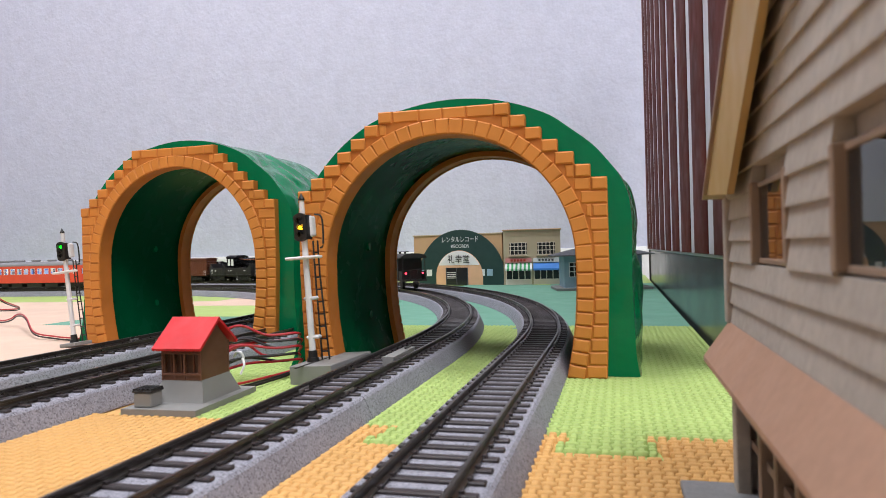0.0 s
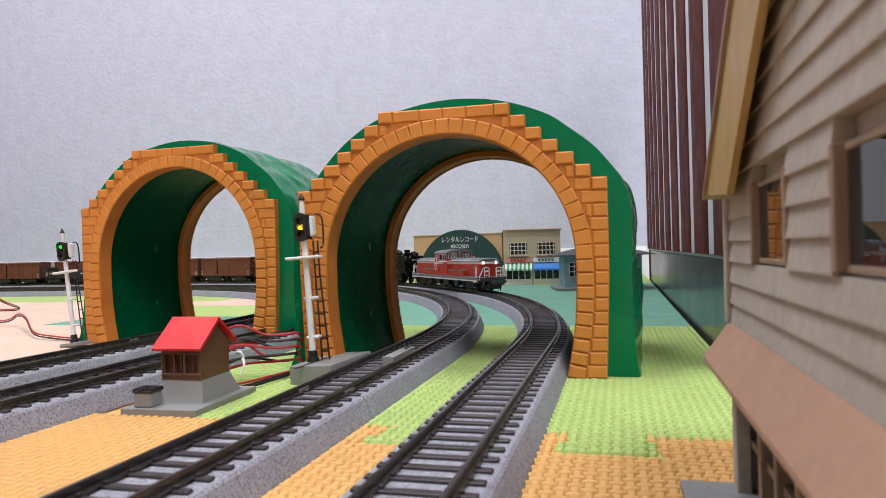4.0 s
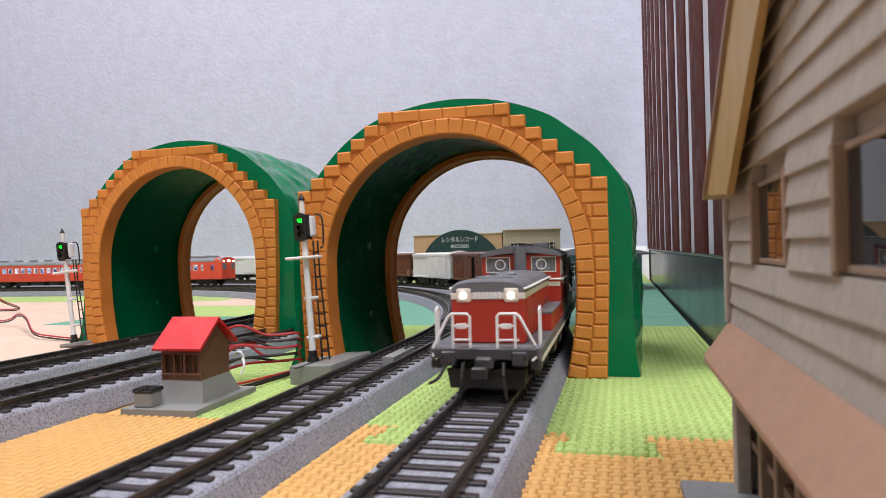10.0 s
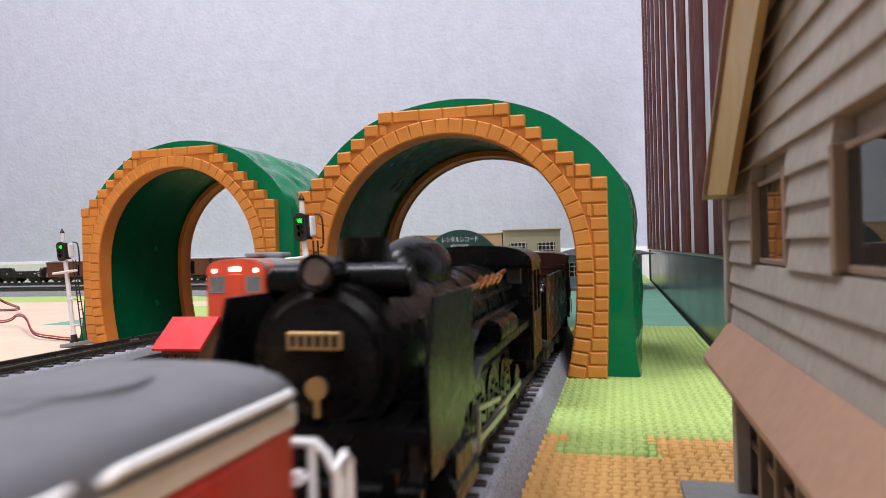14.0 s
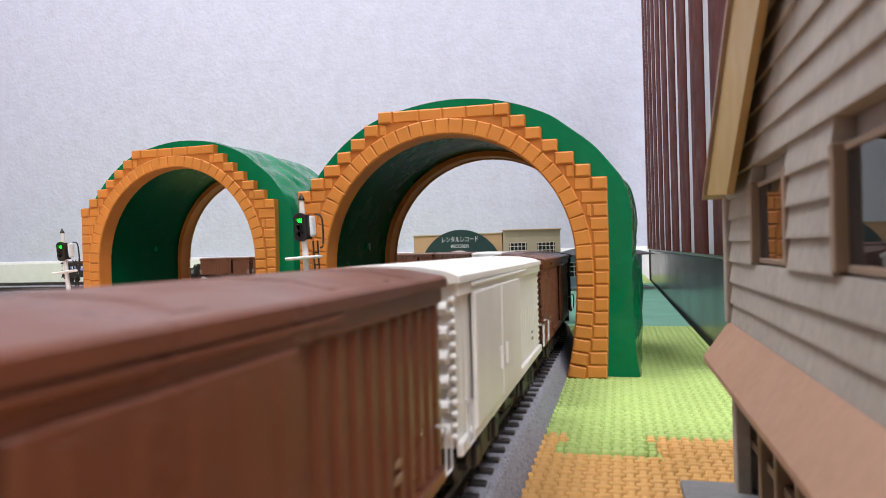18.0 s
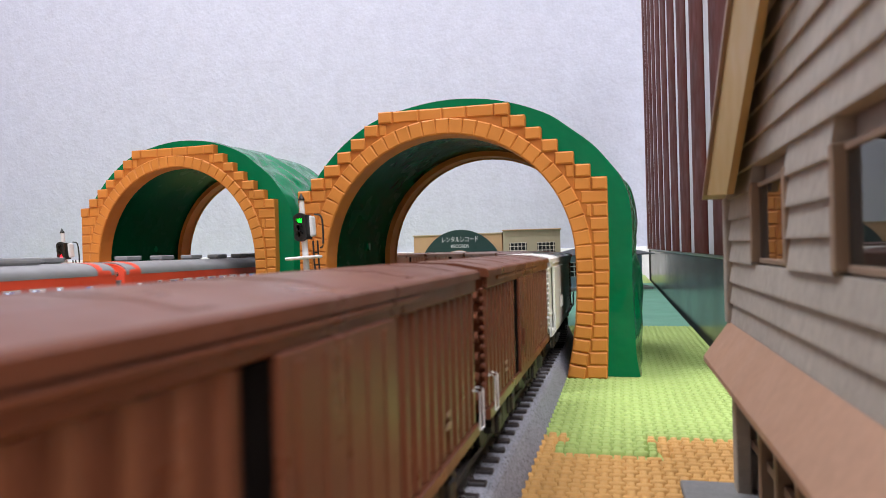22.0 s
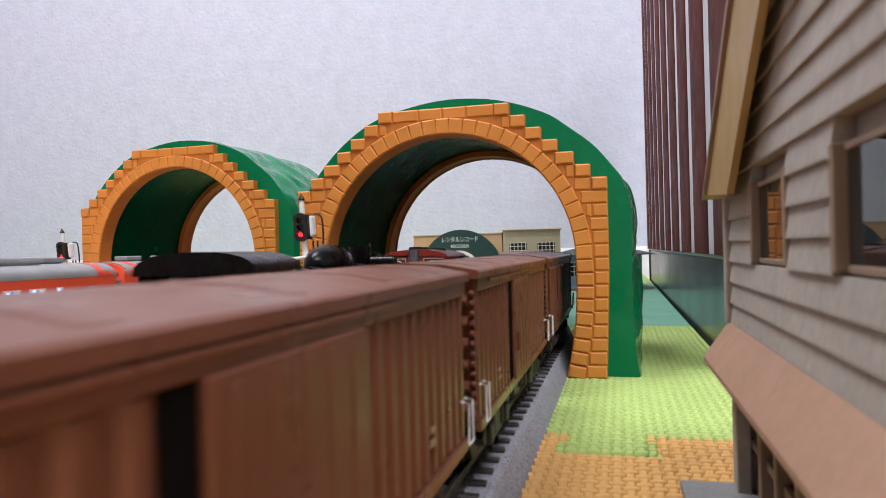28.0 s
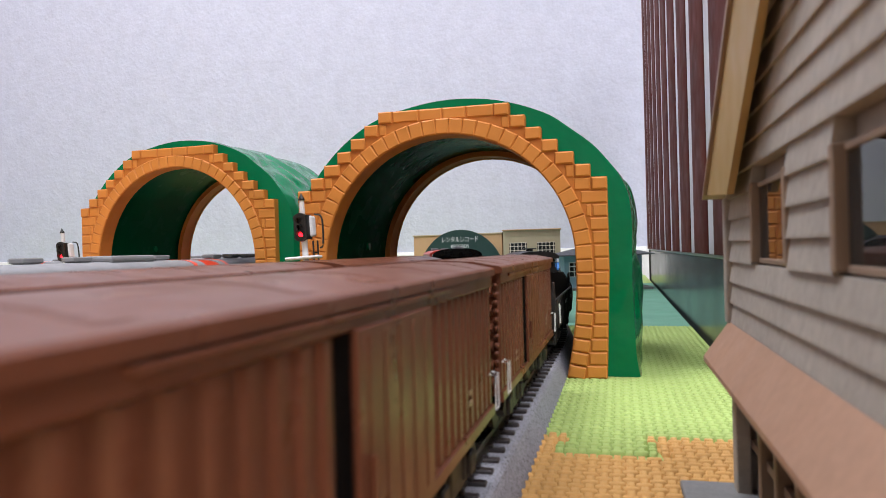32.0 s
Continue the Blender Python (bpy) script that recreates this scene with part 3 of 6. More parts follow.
def mountain(m, label):
    t = thing("toy_tunnel", m, label, "toy tunnel", "toy mountain tunnels")
    DEEP = 113.0
    portal(t, 0, False)
    portal(t, DEEP, True)
    ctrl = [(86.5, 0), (85, 12), (84, 40), (83.5, 80), (72, 100.5), (58, 113), (46, 121), (25, 128), (2, 130), (-20, 127), (-38, 121), (-55, 109), (-68, 94), (-76, 80), (-77, 40), (-80, 12), (-84, 0)]
    nz = Vector((3.1, 7.7, 1.3))
    secs, inners = [], []
    ys = [4.0 + 3.5 * k for k in range(31)]
    base = smooth_line([(x, 0, z) for x, z in ctrl], 8)
    for y in ys:
        e = max(0.0, math.sin(math.pi * (y - 4) / 105.0))
        ring = []
        for q in base:
            d = Vector((q.x, 0, q.z - 55))
            d.normalize()
            nn = noise.noise(Vector((q.x * 0.022, y * 0.03, q.z * 0.03)) + nz)
            fold = noise.noise(Vector((q.x * 0.06, y * 0.012, q.z * 0.05)) - nz)
            crease = abs(noise.noise(Vector((y * 0.05, q.z * 0.012, q.x * 0.012)) + nz * 2))
            g = e ** 0.6 * (2.0 + 3.0 * nn + 2.6 * fold + 4.0 * crease) * (0.45 if q.x > 0 and q.z > 50 else 1.0) * (1.0 if q.z > 2 else 0.75)
            g += min(e * 3, 1.0) * 2.6 * noise.noise(Vector((q.x * 0.075, y * 0.085, q.z * 0.075)) + nz * 3)
            ring.append((q.x + d.x * g, y, max(0.0, q.z + d.z * g * 0.55) if q.z > 0.5 else 0.0))
        inner = [(x, y, z) for x, z in reversed(horseshoe(6.2, 28))]
        secs.append(ring + [(x * 1.005, y, z) for x, z in reversed(horseshoe(7.6, 28))])
        inners.append(inner + [(x, y, z) for x, z in horseshoe(7.2, 28)])
    bm = bm_new()
    loft(bm, secs)
    part("mountain_shell", bm, M_PLASTIC_GREEN, t, "glossy green moulded plastic hill", smooth=True)
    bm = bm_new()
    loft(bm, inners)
    part("tunnel_lining", bm, M_SHADED_GREEN, t, "smooth green lining with the tunnel's shade in its colour", smooth=True)
    # moulded bosses inside
    bm = bm_new()
    for side in (-1, 1):
        for z in (22, 62):
            cyl(bm, (side * 66.5, 70, z), (side * 64.0, 70, z), 2.6, 2.2, 12)
    part("screw_boss", bm, M_PLASTIC_GREEN, t)
    return t


mountain(WP(0.1675, 0.0361), "green plastic toy tunnel with an orange brick portal over two tracks")
mountain(WP(0.257, 0.2462, 0, -2.2) @ Matrix.Diagonal((1.03, 0.88, 1.054, 1)), "second green plastic toy tunnel with orange brick portals")


# ---- station house beside the track ----


def station():
    """Local frame: x to the right of the track, y along it, z up; the wall's outer face lies at x = 0."""
    t = thing("station_house", WP(0.0, -0.0675), "model station house with grey clapboard and a salmon lean-to roof", "model house")
    wins = [(-29.5, -1.0), (-86.0, -53.0)]
    z0, z1 = 54.8, 70.0
    y_far, y_near = 29.6, -128.0
    # clapboards between and around the windows
    boards = []
    z = 40.0
    hgt = 4.75
    while z < 112:
        top = z + hgt
        # gable: the slope runs from the far corner upwards towards the middle
        def slope_limit(zz):
            return y_far - max(0.0, (zz - 68.0)) / 1.12
        spans = [(y_near, slope_limit(z))]
        if top > z0 + 0.5 and z < z1 - 0.5:
            spans = [(y_near, wins[1][0]), (wins[1][1], wins[0][0]), (wins[0][1], y_far)]
        for a, b in spans:
            if b - a > 1:
                boards.append((a, b, z, top))
        z = top
    for a, b, za, zb in boards:
        bm = bm_new()
        prof = [(2.6, za), (-0.3, za), (-0.3, za + 0.4), (0.35, zb), (2.6, zb)]
        prism(bm, prof, a, b, "y")
        part("clapboard", bm, M_SIDING, t)
    bm = bm_new()
    pierced(bm, "x", 4.2, 3.0, y_near, y_far - 3.0, 40, 70, [(a, b, z0, z1) for a, b in wins])
    part("wall", bm, M_SIDING, t, "grey weathered wall")
    bm = bm_new()
    prism(bm, [(y_far - 4, 70.1), (y_near, 70.1), (y_near, 118), (-16, 110)], 2.7, 5.7, "x")
    part("gable", bm, M_SIDING, t)
    # unseen lid, end and rear walls added to keep the rooms dark
    bm = bm_new()
    box(bm, 44, (y_near + y_far) / 2, 71, 76, y_far - y_near - 6, 2)
    part("attic_floor", bm, M_DARKWOOD, t)
    bm = bm_new()
    box(bm, 44, y_near + 2, 0, 76, 3, 72)
    part("end_wall", bm, M_SIDING, t)
    bm = bm_new()
    box(bm, 81.5, (y_near + y_far) / 2, 0, 3, y_far - y_near, 72)
    part("rear_wall", bm, M_SIDING, t)
    # far gable side wall and inside
    bm = bm_new()
    box(bm, 40, y_far - 1.5, 0, 74, 3, 70)
    part("side_wall", bm, M_SIDING, t)
    bm = bm_new()
    box(bm, 40, -60, 36, 70, 150, 2)
    part("upper_floor", bm, M_DARKWOOD, t)
    bm = bm_new()
    box(bm, 70, -55, 40, 3, 160, 40)
    part("inner_partition", bm, M_DARKWOOD, t)
    # corner board
    bm = bm_new()
    box(bm, 0.6, y_far - 1.6, 40, 3.4, 3.4, 29, 0.3)
    part("corner_board", bm, M_SIDING, t)
    for a, b in wins:
        w = new("window")
        w.parent = t
        for y in (a + 0.6, b - 0.6):
            bm = bm_new()
            box(bm, 0.9, y, z0, 2.6, 1.9, z1 - z0, 0.15)
            part("jamb", bm, M_FRAME, w)
        for z in (z0 - 0.2, z1 - 1.0):
            bm = bm_new()
            box(bm, 2.2, (a + b) / 2, z, 2.6, b - a, 1.0, 0.15)
            part("rail", bm, M_FRAME, w)
        for k in range(1, 4):
            bm = bm_new()
            box(bm, 3.4, a + (b - a) * 0.2, z0 + (z1 - z0) * k / 4 - 0.3, 0.7, (b - a) * 0.3, 0.5)
            part("glazing_bar", bm, M_FRAME, w)
        bm = bm_new()
        box(bm, 1.3, (a + b) / 2, z0, 0.3, b - a, z1 - z0)
        part("pane", bm, M_STATIONGLASS, w)
    # bargeboard and gable roof
    bm = bm_new()
    prism(bm, [(37, 70.6), (4.5, 68.4), (-62, 116), (-30, 118)], -3.6, -2.2, "x")
    part("bargeboard", bm, M_YELLOWTRIM, t, "ochre painted bargeboard")
    bm = bm_new()
    prism(bm, [(40.0, 69.6), (37.2, 70.6), (-30, 118.2), (-27, 119)], -4.4, 80.0, "x")
    part("roof", bm, M_FRAME, t)
    # lean-to roof over the ground floor
    bm = bm_new()
    prism(bm, [(0.3, 41.0), (-6.1, 32.0), (-6.1, 30.9), (0.3, 39.4)], y_near, 29.0, "y")
    part("lean_to_roof", bm, M_AWNING, t, "salmon lean-to roof")
    # ground-floor posts, rails and door frames
    for y in (26.0, 9.0, -6.0, -22.0, -40.0):
        bm = bm_new()
        box(bm, 1.4 if y > 20 else 3.5, y, 0.6, 3.2, 5.0 if y > 20 else 2.2, 38, 0.3)
        part("post", bm, M_SIDING if y > 20 else M_FRAME, t)
    bm = bm_new()
    box(bm, 3.8, -10, 12, 1.2, 70, 1.8)
    part("rail", bm, M_FRAME, t)
    bm = bm_new()
    box(bm, 24, -45, 0, 3, 130, 36)
    part("ground_floor_wall", bm, M_DARKWOOD, t)
    bm = bm_new()
    box(bm, 30, -45, -0.0, 84, 152, 1.6, 0.3)
    part("slab", bm, M_GREYCONC, t, "grey concrete slab")
    return t


station()

# ---- slatted partition on a glossy black plinth ----
scr = thing("slatted_partition", WP(0.0, -0.0945), "brown slatted partition on a glossy black plinth", "partition")
S0, S1, TOP = 172.0, 1092.0, 640.0
bm = bm_new()
box(bm, 8, (S0 + S1) / 2, -8, 16, S1 - S0, 58.5, 0.6)
part("plinth", bm, M_BLACKPANEL, scr, "glossy black plinth")
bm = bm_new()
box(bm, 7, (S0 + S1) / 2, 50.6, 17, S1 - S0, 2.2, 0.5)
part("plinth_rail", bm, M_SILVER, scr)
bm = bm_new()
box(bm, 4, 1098, -8, 12, 7, 64, 0.6)
part("end_strip", bm, M_UNDER, scr)
for k in range(11):
    y = 102.0 + 92.5 * k
    if y - 35 < S0 - 70:
        continue
    bm = bm_new()
    prof = [(-3.0, y - 34.0), (-5.0, y - 34.0), (-5.5, y - 31.0), (-5.9, y - 22.0), (-6.15, y - 10.0), (-6.15, y + 10.0), (-5.9, y + 22.0), (-5.5, y + 31.0), (-5.0, y + 34.0), (-3.0, y + 34.0)]
    prism(bm, prof, 53, TOP, "z")
    part("slat", bm, M_TIMBER, scr, smooth=True)
    bm = bm_new()
    box(bm, -3.15, y + 46.2, 53, 3, 24.0, TOP - 53)
    part("bright_strip", bm, M_SILVER, scr)
bm = bm_new()
box(bm, 1, (S0 + S1) / 2, 53, 7, S1 - S0, TOP - 53)
part("backing", bm, M_TIMBER, scr)


# ---- signalman's hut by the track ----
def hut(m):
    t = thing("trackside_hut", m, "brown trackside hut with a red gable roof on a grey base", "model hut")
    bm = bm_new()
    prism(bm, [(-19, -18.5), (19, -18.5), (19, 18.5), (-19, 18.5)], 0, 2.6, "z")
    part("base_slab", bm, M_GREYBASE, t, "grey plastic slab")
    bm = bm_new()
    loft(bm, [[(-14, -9, 2.6), (14, -9, 2.6), (14, 14, 2.6), (-14, 14, 2.6)], [(-10.5, -5.5, 11.6), (10.5, -5.5, 11.6), (10.5, 11, 11.6), (-10.5, 11, 11.6)]])
    part("plinth", bm, M_GREYBASE, t, "grey tapering plinth")
    bm = bm_new()
    pierced(bm, "y", -5.2, 1.0, -10.5, 10.5, 11.6, 27.4, [(-9.0, -4.4, 14.6, 23.0), (-3.6, 1.2, 14.6, 23.0), (2.0, 8.6, 14.6, 23.0)])
    part("front_wall", bm, M_BROWN, t, "brown plank wall")
    bm = bm_new()
    box(bm, 0, 10.5, 11.6, 21, 1, 15)
    part("back_wall", bm, M_BROWN, t, "brown plank wall")
    for x in (-9.9, 9.9):
        bm = bm_new()
        prism(bm, [(-4.7, 11.6), (10.0, 11.6), (10.0, 27.0), (2.7, 36), (-4.7, 27.0)], x - 0.5, x + 0.5, "x")
        part("gable_wall", bm, M_BROWN, t, "brown plank wall")
    for z in (13.6, 23.0):
        bm = bm_new()
        box(bm, 0, -5.9, z, 20, 0.6, 1.0, 0.15)
        part("window_rail", bm, M_BROWN, t)
    for k, x in enumerate((-10.1, -4.0, 1.6, 10.1)):
        bm = bm_new()
        box(bm, x, -5.8, 11.7, 0.9, 0.5, 15)
        part("wall_batten", bm, M_BROWN, t)
    for x in (-6.6, -1.2, 5.4):
        bm = bm_new()
        box(bm, x, -4.6, 14.6, 0.6, 0.5, 8.4)
        part("mullion", bm, M_BROWN, t)
    bm = bm_new()
    box(bm, 0, -4.2, 14.2, 19, 0.3, 9)
    part("pane", bm, M_DARKWOOD, t, "dark brown shuttered window")
    for sgn in (-1, 1):
        bm = bm_new()
        y1 = 2.7 + sgn * 11.6
        prism(bm, [(2.7, 38.4), (y1, 26.0), (y1 - sgn * 0.5, 24.9), (2.7, 36.8)], -12.8, 12.8, "x")
        part("roof_slope", bm, M_RED, t, "bright red roof slope")
    bm = bm_new()
    box(bm, -10.0, -13.5, 2.6, 9, 6, 6.2, 0.4)
    part("step_box", bm, M_GREYBASE, t)
    bm = bm_new()
    box(bm, -10.0, -13.5, 8.8, 10, 6.6, 1.1, 0.3)
    for k in range(5):
        box(bm, -14 + 2 * k, -13.5, 9.9, 1.1, 6.4, 0.6)
    part("step_grating", bm, M_BLACK, t)
    return t


hut(WP(0.0973, 0.1247, 0, 2) @ Matrix.Diagonal((0.82, 1.24, 0.89, 1)))


# ---- colour-light signals ----
def signal(m, base, label):
    t = thing("railway_signal", m, label, "railway signal", "colour-light signals")
    if base:
        bm = bm_new()
        box(bm, 5.5, 8, 0, 21, 42, 8.6, 0.3)
        part("base_block", bm, M_GREYBASE, t, "grey plastic mounting block")
        bm = bm_new()
        box(bm, 2, -3, 8.5, 1.0, 34, 0.35)
        part("slot", bm, M_UNDER, t)
        z0 = 8.6
    else:
        bm = bm_new()
        box(bm, 2, -1, 0, 13, 15, 2.4, 0.3)
        part("base_block", bm, M_GREYBASE, t, "grey plastic mounting block")
        z0 = 2.4
    bm = bm_new()
    cyl(bm, (0, 0, z0), (0, 0, z0 + 2), 3.0, 2.6, 16)
    cyl(bm, (0, 0, z0 + 2), (0, 0, z0 + 5.2), 2.2, 2.0, 16)
    part("foot", bm, M_BLACK, t)
    bm = bm_new()
    cyl(bm, (0, 0, z0 + 4.8), (0, 0, z0 + 62), 1.55, 1.4, 16)
    cyl(bm, (0, 0, z0 + 61.5), (0, 0, z0 + 75), 1.25, 1.2, 12)
    part("mast", bm, M_WHITE, t, "white mast", smooth=True)
    bm = bm_new()
    cyl(bm, (0, 0, z0 + 75), (0, 0, z0 + 75.8), 1.5, 1.5, 12)
    cyl(bm, (0, 0, z0 + 75.8), (0, 0, z0 + 78.4), 1.4, 0.2, 12)
    part("finial", bm, M_BLACK, t)
    for z in (10.5, 28.5):
        bm = bm_new()
        box(bm, 0.8, 1.0, z0 + z, 6.6, 4.0, 1.6, 0.6)
        part("bracket", bm, M_WHITE, t)
    bm = bm_new()
    box(bm, -0.5, -1, z0 + 47.6, 17, 6, 1.4, 0.5)
    part("platform", bm, M_WHITE, t)
    # ladder
    for x0, x1 in ((5.6, 4.2), (9.4, 6.6)):
        bm = bm_new()
        tube(bm, [(x0 - 3.6, 5, z0), (x1 - 2.4, 4.6, z0 + 40), (x1 - 2.2, 4.4, z0 + 56)], 0.42, 6)
        part("ladder_stile", bm, M_BLACK, t)
    for k in range(9):
        bm = bm_new()
        f = k / 9
        z = z0 + 4 + k * 5.8
        cyl(bm, (2.0, 4.9 - 0.5 * f, z), (5.6 - 1.2 * f, 4.9 - 0.5 * f, z), 0.36, n=6)
        part("rung", bm, M_BLACK, t)
    # head: oval board with three openings, and a box behind
    zc = z0 + 62.4
    holes = (zc + 3.2, zc, zc - 3.2)
    bm = bm_new()
    # board as four bands between the openings
    for zz0, zz1 in ((-2.05, -1.15), (1.15, 2.05)):
        box(bm, 0, -2.6, zc + zz0, 3.2, 1.4, zz1 - zz0)
    for x in (-2.2, 2.2):
        box(bm, x, -2.6, zc - 4.4, 1.9, 1.4, 8.8)
    for sg in (-1, 1):
        prism(bm, [(3.15 * math.cos(math.pi * k / 14), zc + sg * (4.3 + 2.3 * math.sin(math.pi * k / 14))) for k in range(15)], -3.3, -1.9, "y")
    for x in (-3.0, 3.0):
        box(bm, x, -0.6, zc - 5.6, 0.6, 5.2, 11.2, 0.2)
    part("signal_board", bm, M_BLACK, t, "black oval signal board")
    for z in holes:
        bm = bm_new()
        for k in range(7):
            a = math.pi * k / 6
            box(bm, 1.3 * math.cos(a), -4.2, z + 1.25 * math.sin(a) - 0.1, 0.55, 2.0, 0.3)
        part("hood", bm, M_BLACK, t)
    bm = bm_new()
    box(bm, 2.8, 2.2, zc - 4.6, 3.4, 4.5, 9.8, 1.0, segs=2)
    part("relay_box", bm, M_WHITE, t)
    bm = bm_new()
    tube(bm, smooth_line([(4, 4, zc + 6), (7.4, 4.5, zc + 4), (7.2, 4.6, zc - 8), (5.5, 4.6, zc - 10)], 4), 0.45, 6)
    part("conduit", bm, M_BLACK, t)
    # an added drum stands for lamps switching: three lit lenses, one turned behind its opening
    slide = new("lens_drum")
    slide.parent = t
    bm = bm_new()
    cyl(bm, (0, 0, zc - 5.6), (0, 0, zc + 5.6), 2.4, n=32)
    part("drum", bm, M_BLACK, slide)
    for z, material, turn, nm in ((holes[0], M_LAMP_GREEN, 0, "green_lens"), (holes[1], M_LAMP_YELLOW, 120, "yellow_lens"), (holes[2], M_LAMP_RED, 240, "red_lens")):
        bm = bm_new()
        for ax, az in ((0.1, 0.78), (-0.75, -0.1), (0.5, -0.72)):
            cyl(bm, (ax, -2.0, z + az), (ax, -2.75, z + az), 0.66, n=10)
        part(nm, bm, material, slide, at=pose(0, 0, 0, 0, 0, turn))
    return t, slide


SIG_R, SLIDE_R = signal(WP(0.1486, 0.0956, 0, -4) @ pose(0, 0, 0, 0, -3.2, 0), True, "white-masted colour-light signal on a grey block")
SIG_L, SLIDE_L = signal(WP(0.2455, 0.3183, 0, -2) @ pose(0, 0, 0, 0, -6.3, 0), False, "white-masted colour-light signal beside the far tracks")


# ---- wiring ----
def wire(pts, r, material, name, label):
    bm = bm_new()
    tube(bm, smooth_line([(p[0] * 1000, p[1] * 1000, p[2] * 1000) for p in pts], 8), r, 8)
    return tagged(part(name, bm, material, smooth=True), label, "wire", "feeder wires")


def wo(s, o, z):
    return tuple(W(s, o, z))


rng = random.Random(11)
for k in range(9):
    red = k % 2 == 0
    j = [rng.uniform(-0.003, 0.003) for _ in range(6)]
    zz = 0.004 + 0.0032 * (k // 2)
    wire([wo(0.112 + j[0], 0.148, 0.003), wo(0.130 + j[0], 0.141 + j[1], zz), wo(0.144 + j[2], 0.131, zz + 0.003 + 0.003 * (k % 3)),
          wo(0.150 + j[3], 0.117 + j[4], zz + 0.004), wo(0.158 + j[3], 0.1075, zz + 0.004), wo(0.168, 0.113, zz)],
         0.62, M_WIRE_RED if red else M_WIRE_BLACK, "feeder_wire", "red feeder wire of the bundle" if red else "black feeder wire of the bundle")
for k, (a, b) in enumerate(((0.014, 0.0), (0.006, 0.004), (0.019, -0.003))):
    wire([wo(0.128, 0.140, 0.007), wo(0.118 - a * 0.3, 0.128 + b, 0.004), wo(0.130 - a, 0.119 + b, 0.002), wo(0.146, 0.114 + b, 0.0015), wo(0.160, 0.109, 0.003)],
         0.6, (M_WIRE_BLACK, M_WIRE_RED, M_WIRE_BLACK)[k], "feeder_wire", "loose feeder wire on the mat")
wire([wo(0.1405, 0.1325, 0.0115), wo(0.1395, 0.1305, 0.0138), wo(0.1385, 0.1275, 0.0138), wo(0.139, 0.1265, 0.0115), wo(0.1405, 0.128, 0.0105), wo(0.138, 0.1262, 0.0108), wo(0.136, 0.1245, 0.0085), wo(0.1345, 0.1255, 0.0045)],
     0.55, M_WHITE, "cable_tie", "white twist tie round the wire bundle")
for dz, m_, lb in ((0.0, M_WIRE_BLACK, "black wire to the signal on the sand mat"), (0.0016, M_WIRE_RED, "dark red wire to the signal on the sand mat")):
    wire([wo(0.40, 0.62, 0.001 + dz), wo(0.361, 0.506, 0.003 + dz), wo(0.349, 0.474, 0.010 + dz), wo(0.310, 0.425, 0.011 + dz), wo(0.281, 0.388, 0.003 + dz), wo(0.272, 0.36, 0.001 + dz), wo(0.262, 0.33, 0.001 + dz)],
         0.6, m_, "signal_wire", lb)
    wire([wo(0.50, 0.74, 0.001 + dz), wo(0.502, 0.66, 0.001 + dz), wo(0.50, 0.63, 0.003 + dz), wo(0.455, 0.60, 0.013 + dz), wo(0.46, 0.63, 0.021 + dz), wo(0.47, 0.68, 0.018 + dz), wo(0.49, 0.76, 0.004 + dz)],
         0.65, m_, "signal_wire", lb.replace("to the signal", "looped"))


# ---- model shops at the bend ----
def text_mesh(txt, size, material, parent, m, name="lettering", wide=1.0):
    cu = bpy.data.curves.new(name, "FONT")
    cu.body, cu.size, cu.align_x, cu.align_y, cu.extrude = txt, size, "CENTER", "CENTER", 0.00015
    tmp = bpy.data.objects.new(name, cu)
    scene.collection.objects.link(tmp)
    me = bpy.data.meshes.new_from_object(tmp.evaluated_get(bpy.context.evaluated_depsgraph_get()))
    bpy.data.objects.remove(tmp)
    me.materials.append(material)
    o = new(name, me)
    o.parent = parent
    o.matrix_basis = m @ Matrix.Diagonal((wide, 1, 1, 1))
    return o


def disc_half(bm, cx, cz, r, y0, y1, n=40, full=True):
    pts = [(cx + r * math.cos(math.pi * k / n), cz + r * math.sin(math.pi * k / n)) for k in range(n + 1)]
    prism(bm, pts, y0, y1, "y")


SHOP_L, SHOP_R = Vector((-0.051, 1.205)), Vector((0.097, 1.125))
ang = math.degrees(math.atan2(SHOP_R.y - SHOP_L.y, SHOP_R.x - SHOP_L.x))
shop = thing("record_shop", pose(SHOP_L.x, SHOP_L.y, 0, 0, 0, ang), "ochre model record shop with a dark green arched sign", "model shop")
WID = (SHOP_R - SHOP_L).length * 1000
bm = bm_new()
box(bm, WID / 2, 40, 0, WID, 80, 84)
part("wall", bm, M_SHOPWALL, shop, "ochre rendered walls")
bm = bm_new()
box(bm, WID / 2, 40, 84, WID + 3, 83, 2.2, 0.4)
part("roof", bm, M_STORE, shop)
bm = bm_new()
disc_half(bm, 92, 12, 81, -3.2, 1)
box(bm, 92, -1.1, 0, 162, 4.2, 12)
part("arched_sign", bm, M_SHOPDARK, shop, "dark green arched fascia")
bm = bm_new()
disc_half(bm, 90, 14, 44, -4.4, -3.2)
box(bm, 90, -3.8, 0, 88, 1.2, 14)
part("porch_face", bm, M_PEACH, shop, "peach half-round porch")
bm = bm_new()
disc = [(90 + 43.4 * math.cos(a), 14 + 43.4 * math.sin(a)) for a in [math.pi * (0.145 + 0.71 * k / 24) for k in range(25)]]
prism(bm, disc, -4.9, -4.4, "y")
part("porch_sign", bm, M_WHITE, shop, "white sign field")
bm = bm_new()
box(bm, 86, -4.7, 0, 42, 0.7, 29)
part("doorway", bm, M_DARKGLASS, shop, "dark glazed doorway")
bm = bm_new()
